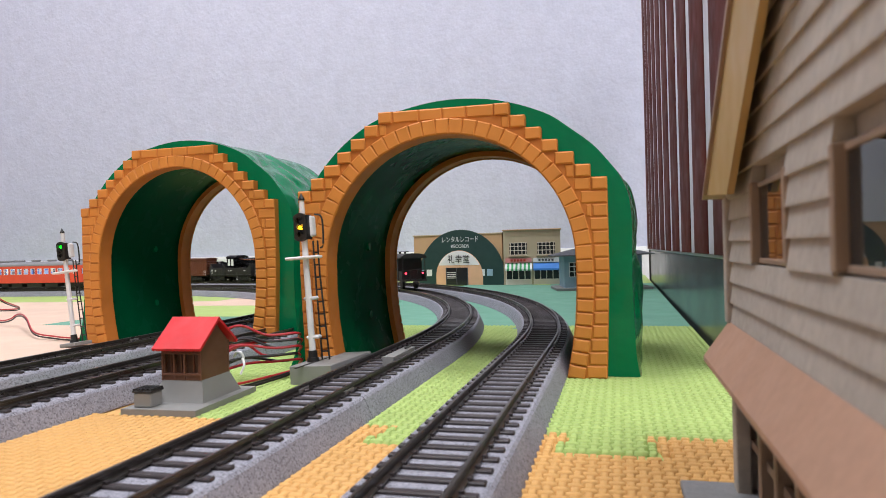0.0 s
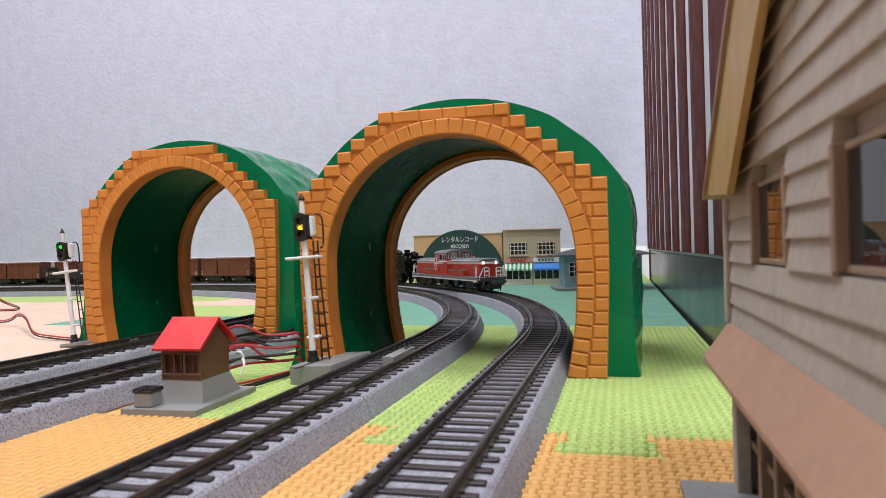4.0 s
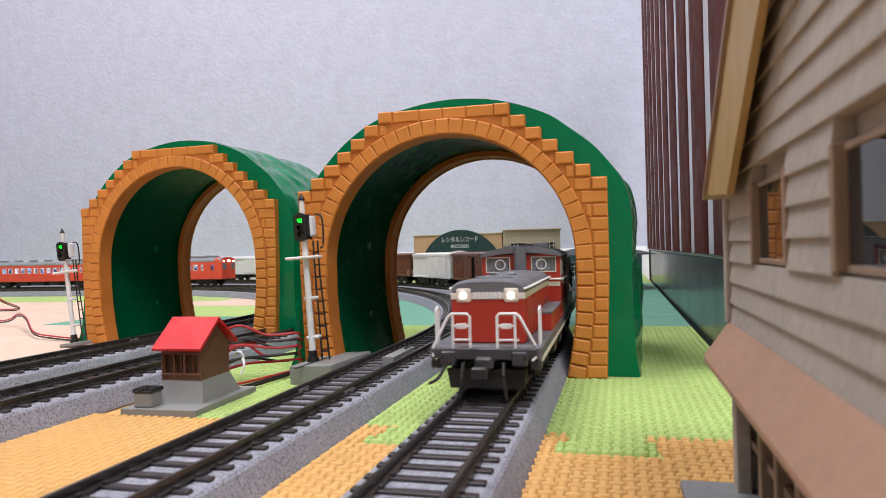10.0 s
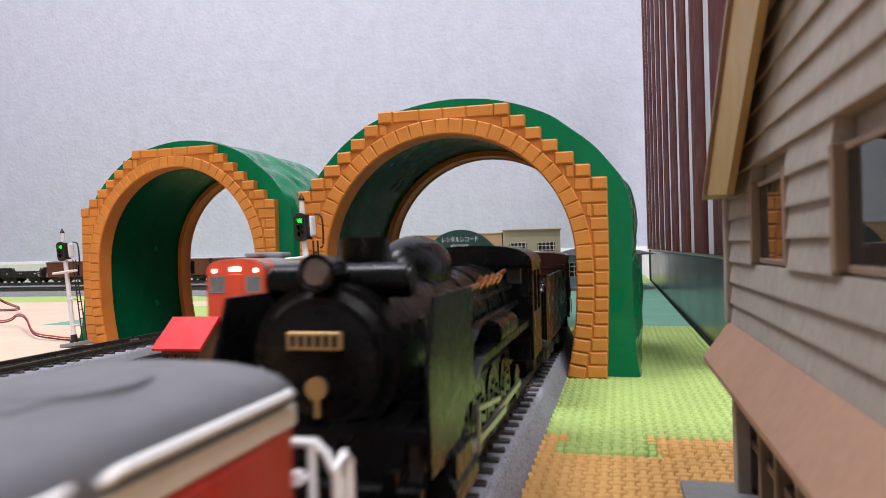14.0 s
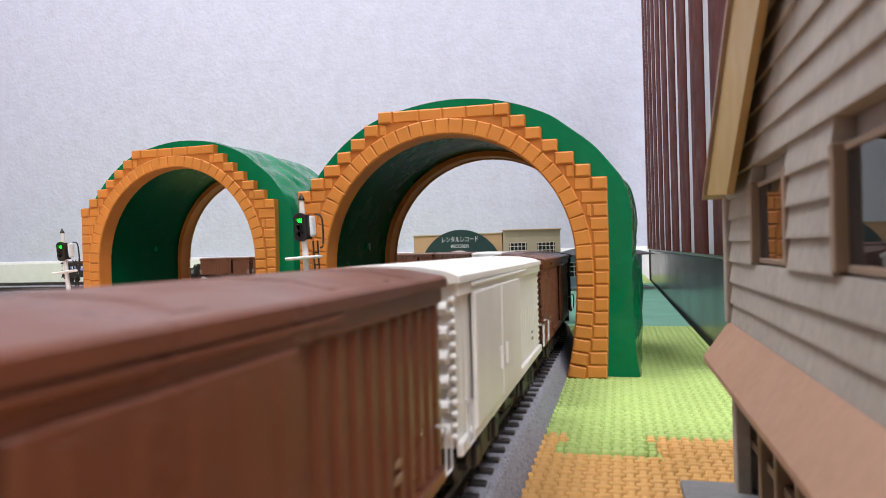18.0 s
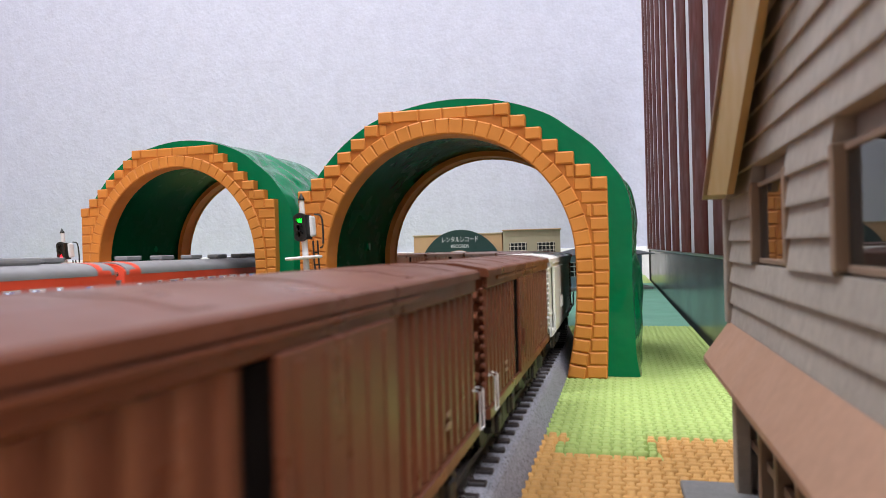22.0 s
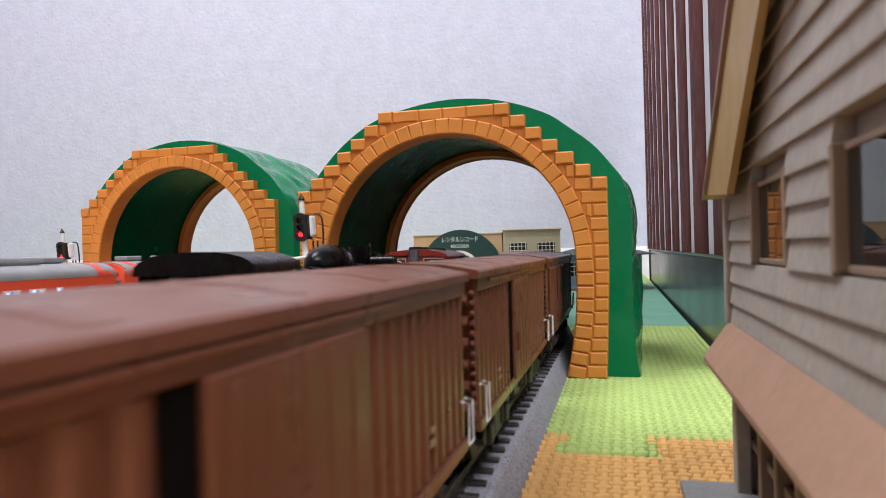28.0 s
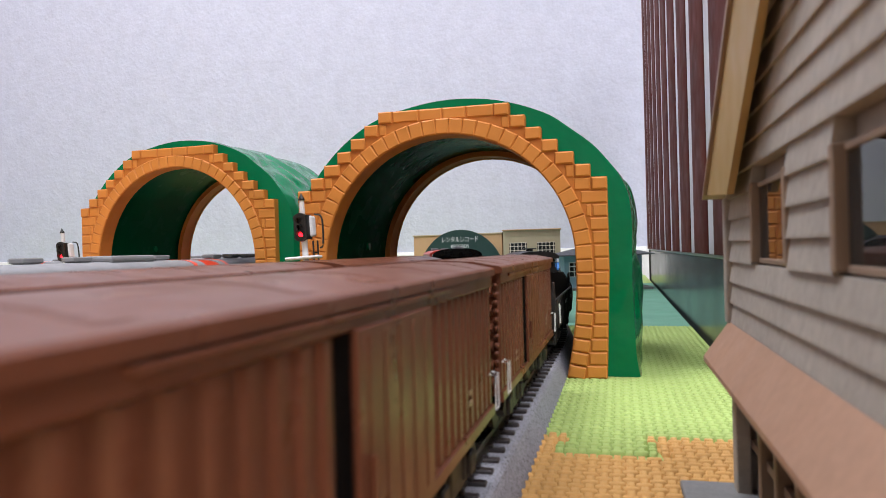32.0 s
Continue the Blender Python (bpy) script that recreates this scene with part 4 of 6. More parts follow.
for z in (11, 14, 17, 20):
    box(bm, 76, -5.3, z, 17, 0.5, 1.1)
part("shelf_stock", bm, M_WHITE, shop)
for x in (66, 86, 106.5):
    bm = bm_new()
    box(bm, x, -5.3, 0, 1.2, 0.6, 29)
    part("door_post", bm, M_SLATE, shop)
for x, w_ in ((18, 8), (32, 10), (133, 9), (147, 10)):
    bm = bm_new()
    box(bm, x, -3.6, 15, w_, 0.8, 11)
    part("poster", bm, M_WHITE if x in (32, 133) else M_BLUEHOUSE, shop)
text_mesh("レンタルレコード", 0.0112, M_WHITE, shop, pose(0.0925, -0.0037, 0.0760, 90, 0, 0), wide=0.80)
text_mesh("RECORDS", 0.0082, M_WHITE, shop, pose(0.0925, -0.0037, 0.0650, 90, 0, 0), wide=0.95)
text_mesh("礼幸堂", 0.0150, M_BLACK, shop, pose(0.090, -0.0053, 0.0425, 90, 0, 0), wide=0.95)

store = thing("corner_store", pose(0.0985, 1.118, 0, 0, 0, -9), "beige two-storey model store with striped awnings", "model shop")
bm = bm_new()
box(bm, 46, 38, 0, 92, 76, 88)
part("wall", bm, M_STORE, store, "beige rendered walls")
bm = bm_new()
box(bm, 46, 37, 88, 95, 79, 2, 0.4)
part("roof", bm, M_SHOPWALL, store)
for k in range(22):
    for r in range(3):
        bm = bm_new()
        box(bm, 5 + k * 3.9 + (r % 2) * 1.9, -0.3, 79 + r * 2.2, 2.6, 0.8, 1.3)
        part("cornice_block", bm, M_STORE, store)
for x in (24, 69):
    bm = bm_new()
    box(bm, x, -0.2, 48, 28, 1.0, 20)
    w_ = part("window", bm, M_DARKGLASS, store)
    for k in range(5):
        bm = bm_new()
        box(bm, x - 12.5 + k * 6.2, -1.1, 48, 1.0, 0.9, 20)
        part("window_bar", bm, M_CREAM, w_)
    for z in (48, 55, 62, 67.5):
        bm = bm_new()
        box(bm, x, -1.2, z, 29, 1.0, 0.9)
        part("window_rail", bm, M_CREAM, w_)
    bm = bm_new()
    box(bm, x, -2.5, 46, 32, 4, 1.6)
    part("sill", bm, M_STORE, store)
M_PINK = mat("pink_sign", (0.62, 0.25, 0.24), 0.6, vary=0.05)
M_AWN_BLUE = mat("blue_awning", (0.05, 0.22, 0.62), 0.6, vary=0.05)
M_AWN_GREEN = mat("green_awning", (0.03, 0.32, 0.10), 0.6, vary=0.05)
for x, ms in ((24, M_PINK), (69, M_WHITE)):
    bm = bm_new()
    box(bm, x, -1.2, 36, 42, 2, 7)
    sg_ = part("shop_sign", bm, ms, store)
    for k in range(5):
        bm = bm_new()
        box(bm, x - 11 + 5.2 * k, -2.4, 37.7, 3.4, 0.5, 3.6)
        part("sign_bar", bm, M_SLATE if ms is M_WHITE else M_LOCO_RED, sg_)
for k in range(13):
    bm = bm_new()
    prism(bm, [(0, 35), (-11, 26), (-11, 23), (-10.4, 23), (0, 33)], 2.5 + k * 3.35, 2.5 + (k + 1) * 3.35 - 0.1, "x")
    part("awning_strip", bm, M_AWN_GREEN if k % 2 else M_WHITE, store)
bm = bm_new()
prism(bm, [(0, 35), (-11, 26), (-11, 23), (-10.4, 23), (0, 33)], 48, 90, "x")
part("awning", bm, M_AWN_BLUE, store, "blue awning")
for x in (24, 69):
    bm = bm_new()
    box(bm, x, -0.3, 9, 40, 1, 16)
    w_ = part("shop_window", bm, M_DARKGLASS, store)
    for k in range(5):
        bm = bm_new()
        box(bm, x - 20 + k * 10, -1.0, 9, 1.3, 1, 16)
        part("window_post", bm, M_CREAM, w_)
    bm = bm_new()
    box(bm, x, -0.6, 0, 42, 1.6, 9)
    part("stall_riser", bm, M_CREAM, store)

house = thing("blue_house", pose(0.158, 0.925, 0, 0, 0, -3), "small blue weatherboarded model house with slate roof", "model house")
bm = bm_new()
box(bm, 58, 35, 0, 128, 78, 3.5, 0.3)
part("base_slab", bm, M_GREYCONC, house)
bm = bm_new()
box(bm, 58, 36, 3.5, 104, 60, 43.5)
part("wall", bm, M_BLUEHOUSE, house, "blue weatherboard walls")
for z in range(12):
    bm = bm_new()
    prism(bm, [(6, 3.5 + z * 3.6), (5.2, 3.5 + z * 3.6), (6, 3.5 + (z + 1) * 3.6)], 6, 110, "x")
    part("weatherboard", bm, M_BLUEHOUSE, house)
bm = bm_new()
loft(bm, [[(-9, -7, 46.5), (125, -7, 46.5), (125, 78, 46.5), (-9, 78, 46.5)], [(-9, -7, 48), (125, -7, 48), (125, 78, 48), (-9, 78, 48)], [(30, 33, 58), (86, 33, 58), (86, 38, 58), (30, 38, 58)]])
part("roof", bm, M_SLATE, house, "dark slate hipped roof")
for x in (22, 58, 95):
    bm = bm_new()
    box(bm, x, 5.2, 18, 20, 1.2, 20)
    w_ = part("window", bm, M_DARKGLASS, house)
    for k in range(4):
        bm = bm_new()
        box(bm, x - 9.5 + k * 6.3, 4.4, 18, 1.0, 0.8, 20)
        part("window_bar", bm, M_WHITE, w_)
    for z in (18, 25, 32, 37.3):
        bm = bm_new()
        box(bm, x, 4.3, z, 21, 0.9, 0.9)
        part("window_rail", bm, M_WHITE, w_)


# ---- rolling stock; y points forward, z = 0 on the rail ----
def wheelset(parent, y, r, x=8.2, spoked=False, name="wheel", material=None):
    for sx in (-1, 1):
        bm = bm_new()
        cyl(bm, (sx * x, 0, 0), (sx * (x + 2.2), 0, 0), r, n=20)
        cyl(bm, (sx * (x - 0.9), 0, 0), (sx * x, 0, 0), r + 0.8, n=20)
        if spoked:
            for k in range(10):
                a = 2 * math.pi * k / 10
                box(bm, sx * (x + 2.4), 0.55 * r * math.cos(a), 0.55 * r * math.sin(a) - 0.5, 0.5, 1.0, 1.0)
        part(name, bm, material or M_UNDER, parent, at=pose(0, y / 1000, r / 1000))


def bogie(parent, y, base=26.0, r=5.4, side=13.2):
    b = new("bogie")
    b.parent = parent
    b.matrix_basis = pose(0, y / 1000, 0)
    for sx in (-1, 1):
        bm = bm_new()
        prism(bm, [(-base / 2 - 7, 6.5), (-base / 2 - 5, 4.5), (-5, 3.2), (5, 3.2), (base / 2 + 5, 4.5), (base / 2 + 7, 6.5), (base / 2 + 5, 8.6), (4, 9.6), (-4, 9.6), (-base / 2 - 5, 8.6)],
              sx * side - 1.0, sx * side + 1.0, "x")
        for dy in (-base / 2, base / 2):
            box(bm, sx * (side + 1.2), dy, 4.0, 1.6, 4.6, 4.2, 0.4)
            cyl(bm, (sx * (side + 0.6), dy * 0.55, 4.4), (sx * (side + 0.6), dy * 0.55, 9), 1.1, n=8)
        part("side_frame", bm, M_UNDER, b)
    for dy in (-base / 2, base / 2):
        bm = bm_new()
        for sx in (-1, 1):
            cyl(bm, (sx * 8.2, 0, 0), (sx * 10.2, 0, 0), r, n=18)
            cyl(bm, (sx * 7.4, 0, 0), (sx * 8.2, 0, 0), r + 0.7, n=18)
        cyl(bm, (-10, 0, 0), (10, 0, 0), 1.0, n=8)
        part("wheelset", bm, M_UNDER, b, at=pose(0, dy / 1000, r / 1000))
    return b


def coupler(parent, y, z=8.8):
    bm = bm_new()
    s = 1 if y > 0 else -1
    box(bm, 0, y - s * 3, z - 1.2, 3.0, 8, 2.4, 0.4)
    box(bm, 0.8, y + s * 1.0, z - 2.0, 5.2, 3.0, 4.0, 0.6)
    part("coupler", bm, M_UNDER, parent)


def rod(parent, pts, r, material, name="handrail", steps=0, n=6):
    bm = bm_new()
    tube(bm, smooth_line(pts, steps) if steps else pts, r, n)
    return part(name, bm, material, parent, smooth=True)


def rounded_top(w, z0, z1, zs, n=10, flat=0.6):
    """Cross-section of a body: straight sides from z0 to zs, a soft arch to z1."""
    pts = [(-w, z0), (-w, zs)]
    for k in range(1, n):
        a = math.pi - math.pi * k / n
        c = math.cos(a)
        pts.append((w * math.copysign(abs(c) ** flat, c), zs + (z1 - zs) * math.sin(a) ** 0.9))
    return pts + [(w, zs), (w, z0)]


def diesel(label, rear=107.5):
    """Cab in the middle, or behind it when the rear hood is short; rear: where that hood ends."""
    off = 107.5 - rear
    t = thing("diesel_locomotive", Matrix(), label, "diesel locomotive")
    # frame with walkways
    bm = bm_new()
    box(bm, 0, off / 2, 12.0, 36, 229 - off, 4.2, 0.4)
    part("frame", bm, M_LOCO_GREY, t, "grey walkway frame")
    for sx in (-1, 1):
        bm = bm_new()
        box(bm, sx * 17.9, off / 2, 11.4, 0.7, 224 - off, 1.4)
        part("sill_stripe", bm, M_CREAM, t, "cream sill stripe")
        bm = bm_new()
        box(bm, sx * 17.2, 0, 12.6, 1.2, 120, 5.0, 0.2)
        part("side_skirt", bm, M_LOCO_RED, t)
        for y0, y1 in ((24, 72), (-min(72, rear - 4), -24)):
            bm = bm_new()
            box(bm, sx * 15.0, (y0 + y1) / 2, 16, 5.6, y1 - y0, 6.6, 0.3)
            part("side_locker", bm, M_LOCO_RED, t)
            bm = bm_new()
            box(bm, sx * 15.0, (y0 + y1) / 2, 22.5, 6.2, y1 - y0 + 0.6, 0.9, 0.2)
            part("locker_top", bm, M_LOCO_GREY, t)
        for y in (-46, -15, 15, 46) if off < 10 else (0, 62):
            bm = bm_new()
            box(bm, sx * 14.5, y, 5.0, 5, 13, 7.0, 0.6)
            part("underfloor_tank", bm, M_UNDER, t)
    # hoods
    for s in (1, -1):
        y0, y1 = (20.0, 107.5) if s > 0 else (-rear, -24.5)
        cut = off if s < 0 else 0.0
        span = (87.5 - cut) / 87.5
        hood = new("hood")
        hood.parent = t
        bm = bm_new()
        box(bm, 0, (y0 + y1) / 2, 16, 24.4, y1 - y0, 15.2, 0.7)
        part("hood_side", bm, M_LOCO_RED, hood, "red hood sides")
        bm = bm_new()
        box(bm, 0, (y0 + y1) / 2, 30.6, 24.7, y1 - y0 + 0.3, 2.3, 0.3)
        part("hood_band", bm, M_CREAM, hood, "cream band")
        bm = bm_new()
        sec = rounded_top(12.3, 32.7, 37.2, 34.2, 10)
        ends = [(y0, 1.0), (y1, 1.0)]
        loft(bm, [[(x * 0.97, y0, z if z < 34.5 else z - 0.6) for x, z in sec], [(x, y0 + 2.5, z) for x, z in sec], [(x, y1 - 2.5, z) for x, z in sec], [(x * 0.97, y1, z if z < 34.5 else z - 0.8) for x, z in sec]])
        part("hood_top", bm, M_LOCO_GREY, hood, "dark grey hood top", smooth=True)
        for k in range(4):
            bm = bm_new()
            yy = (20 + (9 + 20 * k) * span) * s
            if k == 2:
                box(bm, -3, yy, 36.5, 3, 5, 1.6, 0.5)
                cyl(bm, (4, yy + 3, 36.5), (4, yy + 3, 38.0), 1.2, n=12)
                box(bm, 2, yy - 4, 36.5, 2, 2, 1.2, 0.4)
            else:
                box(bm, 0, yy, 36.5, 9, 10, 0.9, 0.3)
                cyl(bm, (4.5, yy, 36.5), (4.5, yy, 38), 0.6, n=8)
                if k == 3:
                    cyl(bm, (0, yy + 4 * s, 36.4), (0, yy + 4 * s, 37.5), 7.0, 6.6, n=28)
            part("roof_hatch", bm, M_LOCO_GREY, hood)
        for sx in (-1, 1):
            for ya, yb in ((0.0, 0.40), (0.42, 0.70), (0.72, 0.99)):
                a, b = (20 + 88 * ya * span) * s, (20 + 88 * yb * span) * s
                tip = 2.0 * s
                rod(hood, [(sx * 12.4, a, 33.6), (sx * 13.0, a + tip * 0.4, 34.2), (sx * 13.0, b - tip, 34.2), (sx * 11.6, b, 33.9)], 0.45, M_WHITE, "hood_rail")
            for k in range(9):
                bm = bm_new()
                box(bm, sx * 12.25, (20 + (5 + 9.2 * k) * span) * s, 17.5, 0.5, 8.4 * span, 12.6, 0.15)
                part("hood_door", bm, M_LOCO_RED, hood)
            for k in range(5):
                bm = bm_new()
                box(bm, sx * 12.55, (20 + (7 + 17 * k) * span) * s, 24, 0.4, 0.8, 1.6)
                part("latch", bm, M_LOCO_GREY, hood)
        # lamps
        for sx in (-1, 1):
            bm = bm_new()
            box(bm, sx * 7.9, s * (107.2 - cut), 29.6, 5.0, 1.8, 4.8, 0.8, segs=2)
            part("lamp_case", bm, M_CREAM, t)
            bm = bm_new()
            cyl(bm, (sx * 7.9, s * (107.6 - cut), 32.0), (sx * 7.9, s * (108.4 - cut), 32.0), 1.15, n=18)
            part("headlamp", bm, M_LAMP if s > 0 else M_DARKGLASS, t)
        for k in range(7):
            bm = bm_new()
            box(bm, -4.1 + 1.35 * k, s * (107.9 - cut), 30.9, 0.9, 0.4, 2.2)
            part("number_bar", bm, M_WHITE, t)
        # buffer beam, steps, handrails, hoses
        bm = bm_new()
        box(bm, 0, s * (115 - cut), 12.2, 34, 3.0, 3.8, 0.5)
        box(bm, 0, s * (116.2 - cut), 9.0, 6, 2.4, 4.2, 0.9)
        for sx in (-1, 1):
            box(bm, sx * 11.5, s * (116.6 - cut), 10.4, 5.0, 1.6, 4.6, 0.5)
            box(bm, sx * 16, s * (112 - cut), 9.0, 3.4, 5, 3.0, 0.4)
            cyl(bm, (sx * 11.5, s * (117 - cut), 12.8), (sx * 11.5, s * (118.0 - cut), 12.8), 1.5, n=14)
        part("buffer_beam", bm, M_BEAM, t, "grey buffer beam with steps")
        bm = bm_new()
        prism(bm, [(-13, 8.5), (-12, 2.4), (12, 2.4), (13, 8.5)], s * (111.0 - cut) - 1.0, s * (111.0 - cut) + 1.0, "y")
        part("snow_plough", bm, M_UNDER, t)
        coupler(t, s * (119 - cut), 8.6)
        for sx in (-1, 1):
            yy = s * (115.6 - cut)
            rod(t, [(sx * 4.4, yy, 13.2), (sx * 4.4, yy, 26.0), (sx * 5.2, yy, 26.7), (sx * 10.4, yy, 26.7), (sx * 11.6, yy, 25.6), (sx * 16.2, yy, 16.8), (sx * 16.4, yy + s * 0.6, 13.2), (sx * 15.2, yy + s * 0.8, 12.2)], 0.52, M_WHITE)
            rod(t, [(sx * 10.0, yy, 26.6), (sx * 10.0, yy, 13.0)], 0.5, M_WHITE)
            rod(t, [(sx * 4.4, yy, 18.4), (sx * (10.0 if sx > 0 else 11.2), yy, 18.4)], 0.45, M_WHITE)
            rod(t, [(sx * 4.6, yy, 22.8), (sx * 9.8, yy, 22.8)], 0.45, M_WHITE)
            bm = bm_new()
            box(bm, sx * 7.2, yy, 21.9, 3.4, 0.9, 1.7, 0.2)
            part("marker_plate", bm, M_WHITE, t)
            rod(t, [(sx * 17.0, s * (109 - cut), 13.0), (sx * 17.0, s * (109 - cut), 27.2), (sx * 17.0, s * (107.6 - cut), 28.2), (sx * 17.0, s * (106.2 - cut), 27.2), (sx * 17.0, s * (106.2 - cut), 16.5)], 0.5, M_WHITE)
            rod(t, [(sx * 6.4, s * (117.4 - cut), 11.5), (sx * 6.6, s * (119.5 - cut), 6.5), (sx * 7.4, s * (119 - cut), 0.5)], 0.6, M_UNDER, "brake_hose", 4)
            bm = bm_new()
            cyl(bm, (sx * 12.6, s * (116.8 - cut), 13.0), (sx * 12.6, s * (117.5 - cut), 13.0), 0.9, n=10)
            part("tail_lens", bm, M_LAMP_OFF, t)
        rod(t, [(12, s * (116.8 - cut), 11), (14, s * (120 - cut), 7), (17, s * (121 - cut), 5.2)], 0.5, M_UNDER, "uncoupling_lever", 4)
    # white bar modelled in place of a highlight along the hood's front edge
    rod(t, [(-6.5, 104.4, 34.8), (-6.2, 104.6, 36.4), (6.2, 104.6, 36.4), (6.5, 104.4, 34.8)], 0.4, M_WHITE, "nose_rail")
    # cab
    cab = new("cab")
    cab.parent = t
    W2 = 17.6
    REAR = -24.4
    SIDE_WIN = ((12.0, 13.0, 34.4, 42.2), (-2.1, 10.8, 34.9, 42.2), (-15.4, 3.6, 34.6, 41.2))
    for s in (1, -1):
        bm = bm_new()
        pierced(bm, "y", 19.5 if s > 0 else REAR + 0.5, 1.0, -W2 + 1.05, W2 - 1.05, 16, 44.2, [(4.9, 15.7, 36.6, 43.0), (-15.7, -4.9, 36.6, 43.0)])
        part("cab_end", bm, M_LOCO_RED, cab, "red cab end wall")
    for sx in (-1, 1):
        bm = bm_new()
        pierced(bm, "x", sx * (W2 - 0.5), 1.0, REAR, 20, 16, 43.6, [(yc - wy / 2, yc + wy / 2, za, zb) for yc, wy, za, zb in SIDE_WIN])
        part("cab_side", bm, M_LOCO_RED, cab, "red cab side wall")
    for sx in (-1, 1):
        bm = bm_new()
        box(bm, sx * 17.7, -8.0, 30.0, 0.5, 32.6, 2.0)
        part("cab_band", bm, M_CREAM, cab)
        bm = bm_new()
        box(bm, sx * 17.7, 10.5, 27.2, 0.3, 7.0, 4.0, 0.1)
        part("works_plate", bm, M_LOCO_RED, cab)
        for k in range(4):
            bm = bm_new()
            box(bm, sx * 17.7, -6.0 - 1.9 * k, 20.5, 0.5, 0.8, 5.5, 0.15)
            part("louvre", bm, M_LOCO_RED, cab)
        for yc, wy, za, zb in SIDE_WIN:
            w2, lip, rad = wy / 2, 0.55 if wy > 5 else 0.3, 1.1
            loop = []
            for cy, cz, a0 in ((w2 - rad, zb - rad, 0), (rad - w2, zb - rad, 90), (rad - w2, za + rad, 180), (w2 - rad, za + rad, 270)):
                loop += [(yc + cy, cz, math.radians(a0 + 22.5 * k)) for k in range(5)]
            bm = bm_new()
            rings = [[bm.verts.new((x_, y_ + (rad + g) * math.cos(a), z_ + (rad + g) * math.sin(a))) for y_, z_, a in loop]
                     for x_, g in ((sx * 17.0, -lip), (sx * 17.95, -lip), (sx * 17.95, 0.35), (sx * 17.5, 0.35))]
            n = len(loop)
            for a, b in zip(rings, rings[1:]):
                for k in range(n):
                    bm.faces.new((a[k], a[(k + 1) % n], b[(k + 1) % n], b[k]))
            # corner fillets behind the rounded frame
            for cy, cz in ((w2, zb), (-w2, zb), (w2, za), (-w2, za)):
                box(bm, sx * 17.3, yc + cy * (1 - 0.25 / w2), cz - 0.25 * (1 if cz == zb else -1) - 0.25, 0.5, 0.5, 0.5)
            if wy > 11:
                box(bm, sx * 17.5, yc, za, 0.8, 0.9, zb - za)
            bmesh.ops.recalc_face_normals(bm, faces=bm.faces[:])
            part("side_window_frame", bm, M_WINDOWTRIM, cab, "pale grey rounded frame")
            bm = bm_new()
            box(bm, sx * 17.1, yc, za, 0.3, wy, zb - za)
            part("pane", bm, M_GLASS, cab)
        for y in (-14.0, -21.2):
            rod(cab, [(sx * 17.6, y, 22.5), (sx * 18.6, y, 23.0), (sx * 18.6, y, 38.0), (sx * 17.6, y, 38.5)], 0.42, M_WHITE, "grab_rail")
        rod(cab, [(sx * 17.6, -8.8, 33.4), (sx * 18.5, -8.0, 33.3), (sx * 18.5, 17.5, 33.2), (sx * 17.8, 20.2, 33.2), (sx * 15.5, 21.2, 33.2), (sx * 12.8, 20.9, 33.3)], 0.5, M_WHITE, "handrail", 5)
    for s in (1, -1):
        bm = bm_new()
        box(bm, 0, 20.1 if s > 0 else REAR - 0.1, 30.0, 35, 0.4, 2.0)
        part("cab_band", bm, M_CREAM, cab)
        for sx in (-1, 1):
            f = new("front_window")
            f.parent = cab
            bm = bm_new()
            e = sorted((sx * 4.7, sx * 15.9))
            ye = 20.0 if s > 0 else REAR
            pierced(bm, "y", ye + s * 0.05, 0.7, e[0], e[1], 36.3, 43.3, [(e[0] + 0.42, e[1] - 0.42, 36.72, 42.88)])
            part("window_frame", bm, M_CREAM, f)
            bm = bm_new()
            box(bm, sx * 10.3, ye - s * 0.4, 36.6, 10.6, 0.3, 6.4)
            part("pane", bm, M_CABPANE, f)
            bm = bm_new()
            tube(bm, [(sx * 9.3 + 2.2 * math.cos(2 * math.pi * k / 20), ye, 39.8 + 2.2 * math.sin(2 * math.pi * k / 20)) for k in range(21)], 0.34, 6)
            part("clear_view_ring", bm, M_WHITE, f)
        bm = bm_new()
        yd = 19.6 if s > 0 else 24.0
        prism(bm, [(-2.7, s * yd), (-2.7, s * (yd + 2.8)), (-2.2, s * (yd + 4.0)), (-1.2, s * (yd + 4.6)), (1.2, s * (yd + 4.6)), (2.2, s * (yd + 4.0)), (2.7, s * (yd + 2.8)), (2.7, s * yd)], 33.5, 47.6, "z")
        part("exhaust_duct", bm, M_LOCO_GREY, t, "grey exhaust duct")
    bm = bm_new()
    sec = [(-18.2, 43.2), (-18.4, 43.7), (-17.4, 44.9), (-14, 46.3), (-8, 47.5), (0, 48.0), (8, 47.5), (14, 46.3), (17.4, 44.9), (18.4, 43.7), (18.2, 43.2), (10, 44.6), (0, 45.2), (-10, 44.6)]
    prism(bm, sec, -25.4, 22.0, "y")
    part("cab_roof", bm, M_LOCO_RED if off > 10 else M_LOCO_GREY, cab, "arched cab roof", smooth=True)
    for x, y, h in ((-8, 8, 2.6), (7, 3, 1.6), (0, -6, 2.2)):
        bm = bm_new()
        box(bm, x, y, 46.9, 7, 6, h, 0.5)
        part("roof_vent", bm, M_LOCO_GREY, cab)
    bm = bm_new()
    box(bm, 0, -2, 16, 31, 40, 14, 0)
    part("cab_interior", bm, M_UNDER, cab)
    for y in (80, 0, -80) if off < 10 else (82, 40, -38):
        bogie(t, y, 27 if y else 24)
    return t


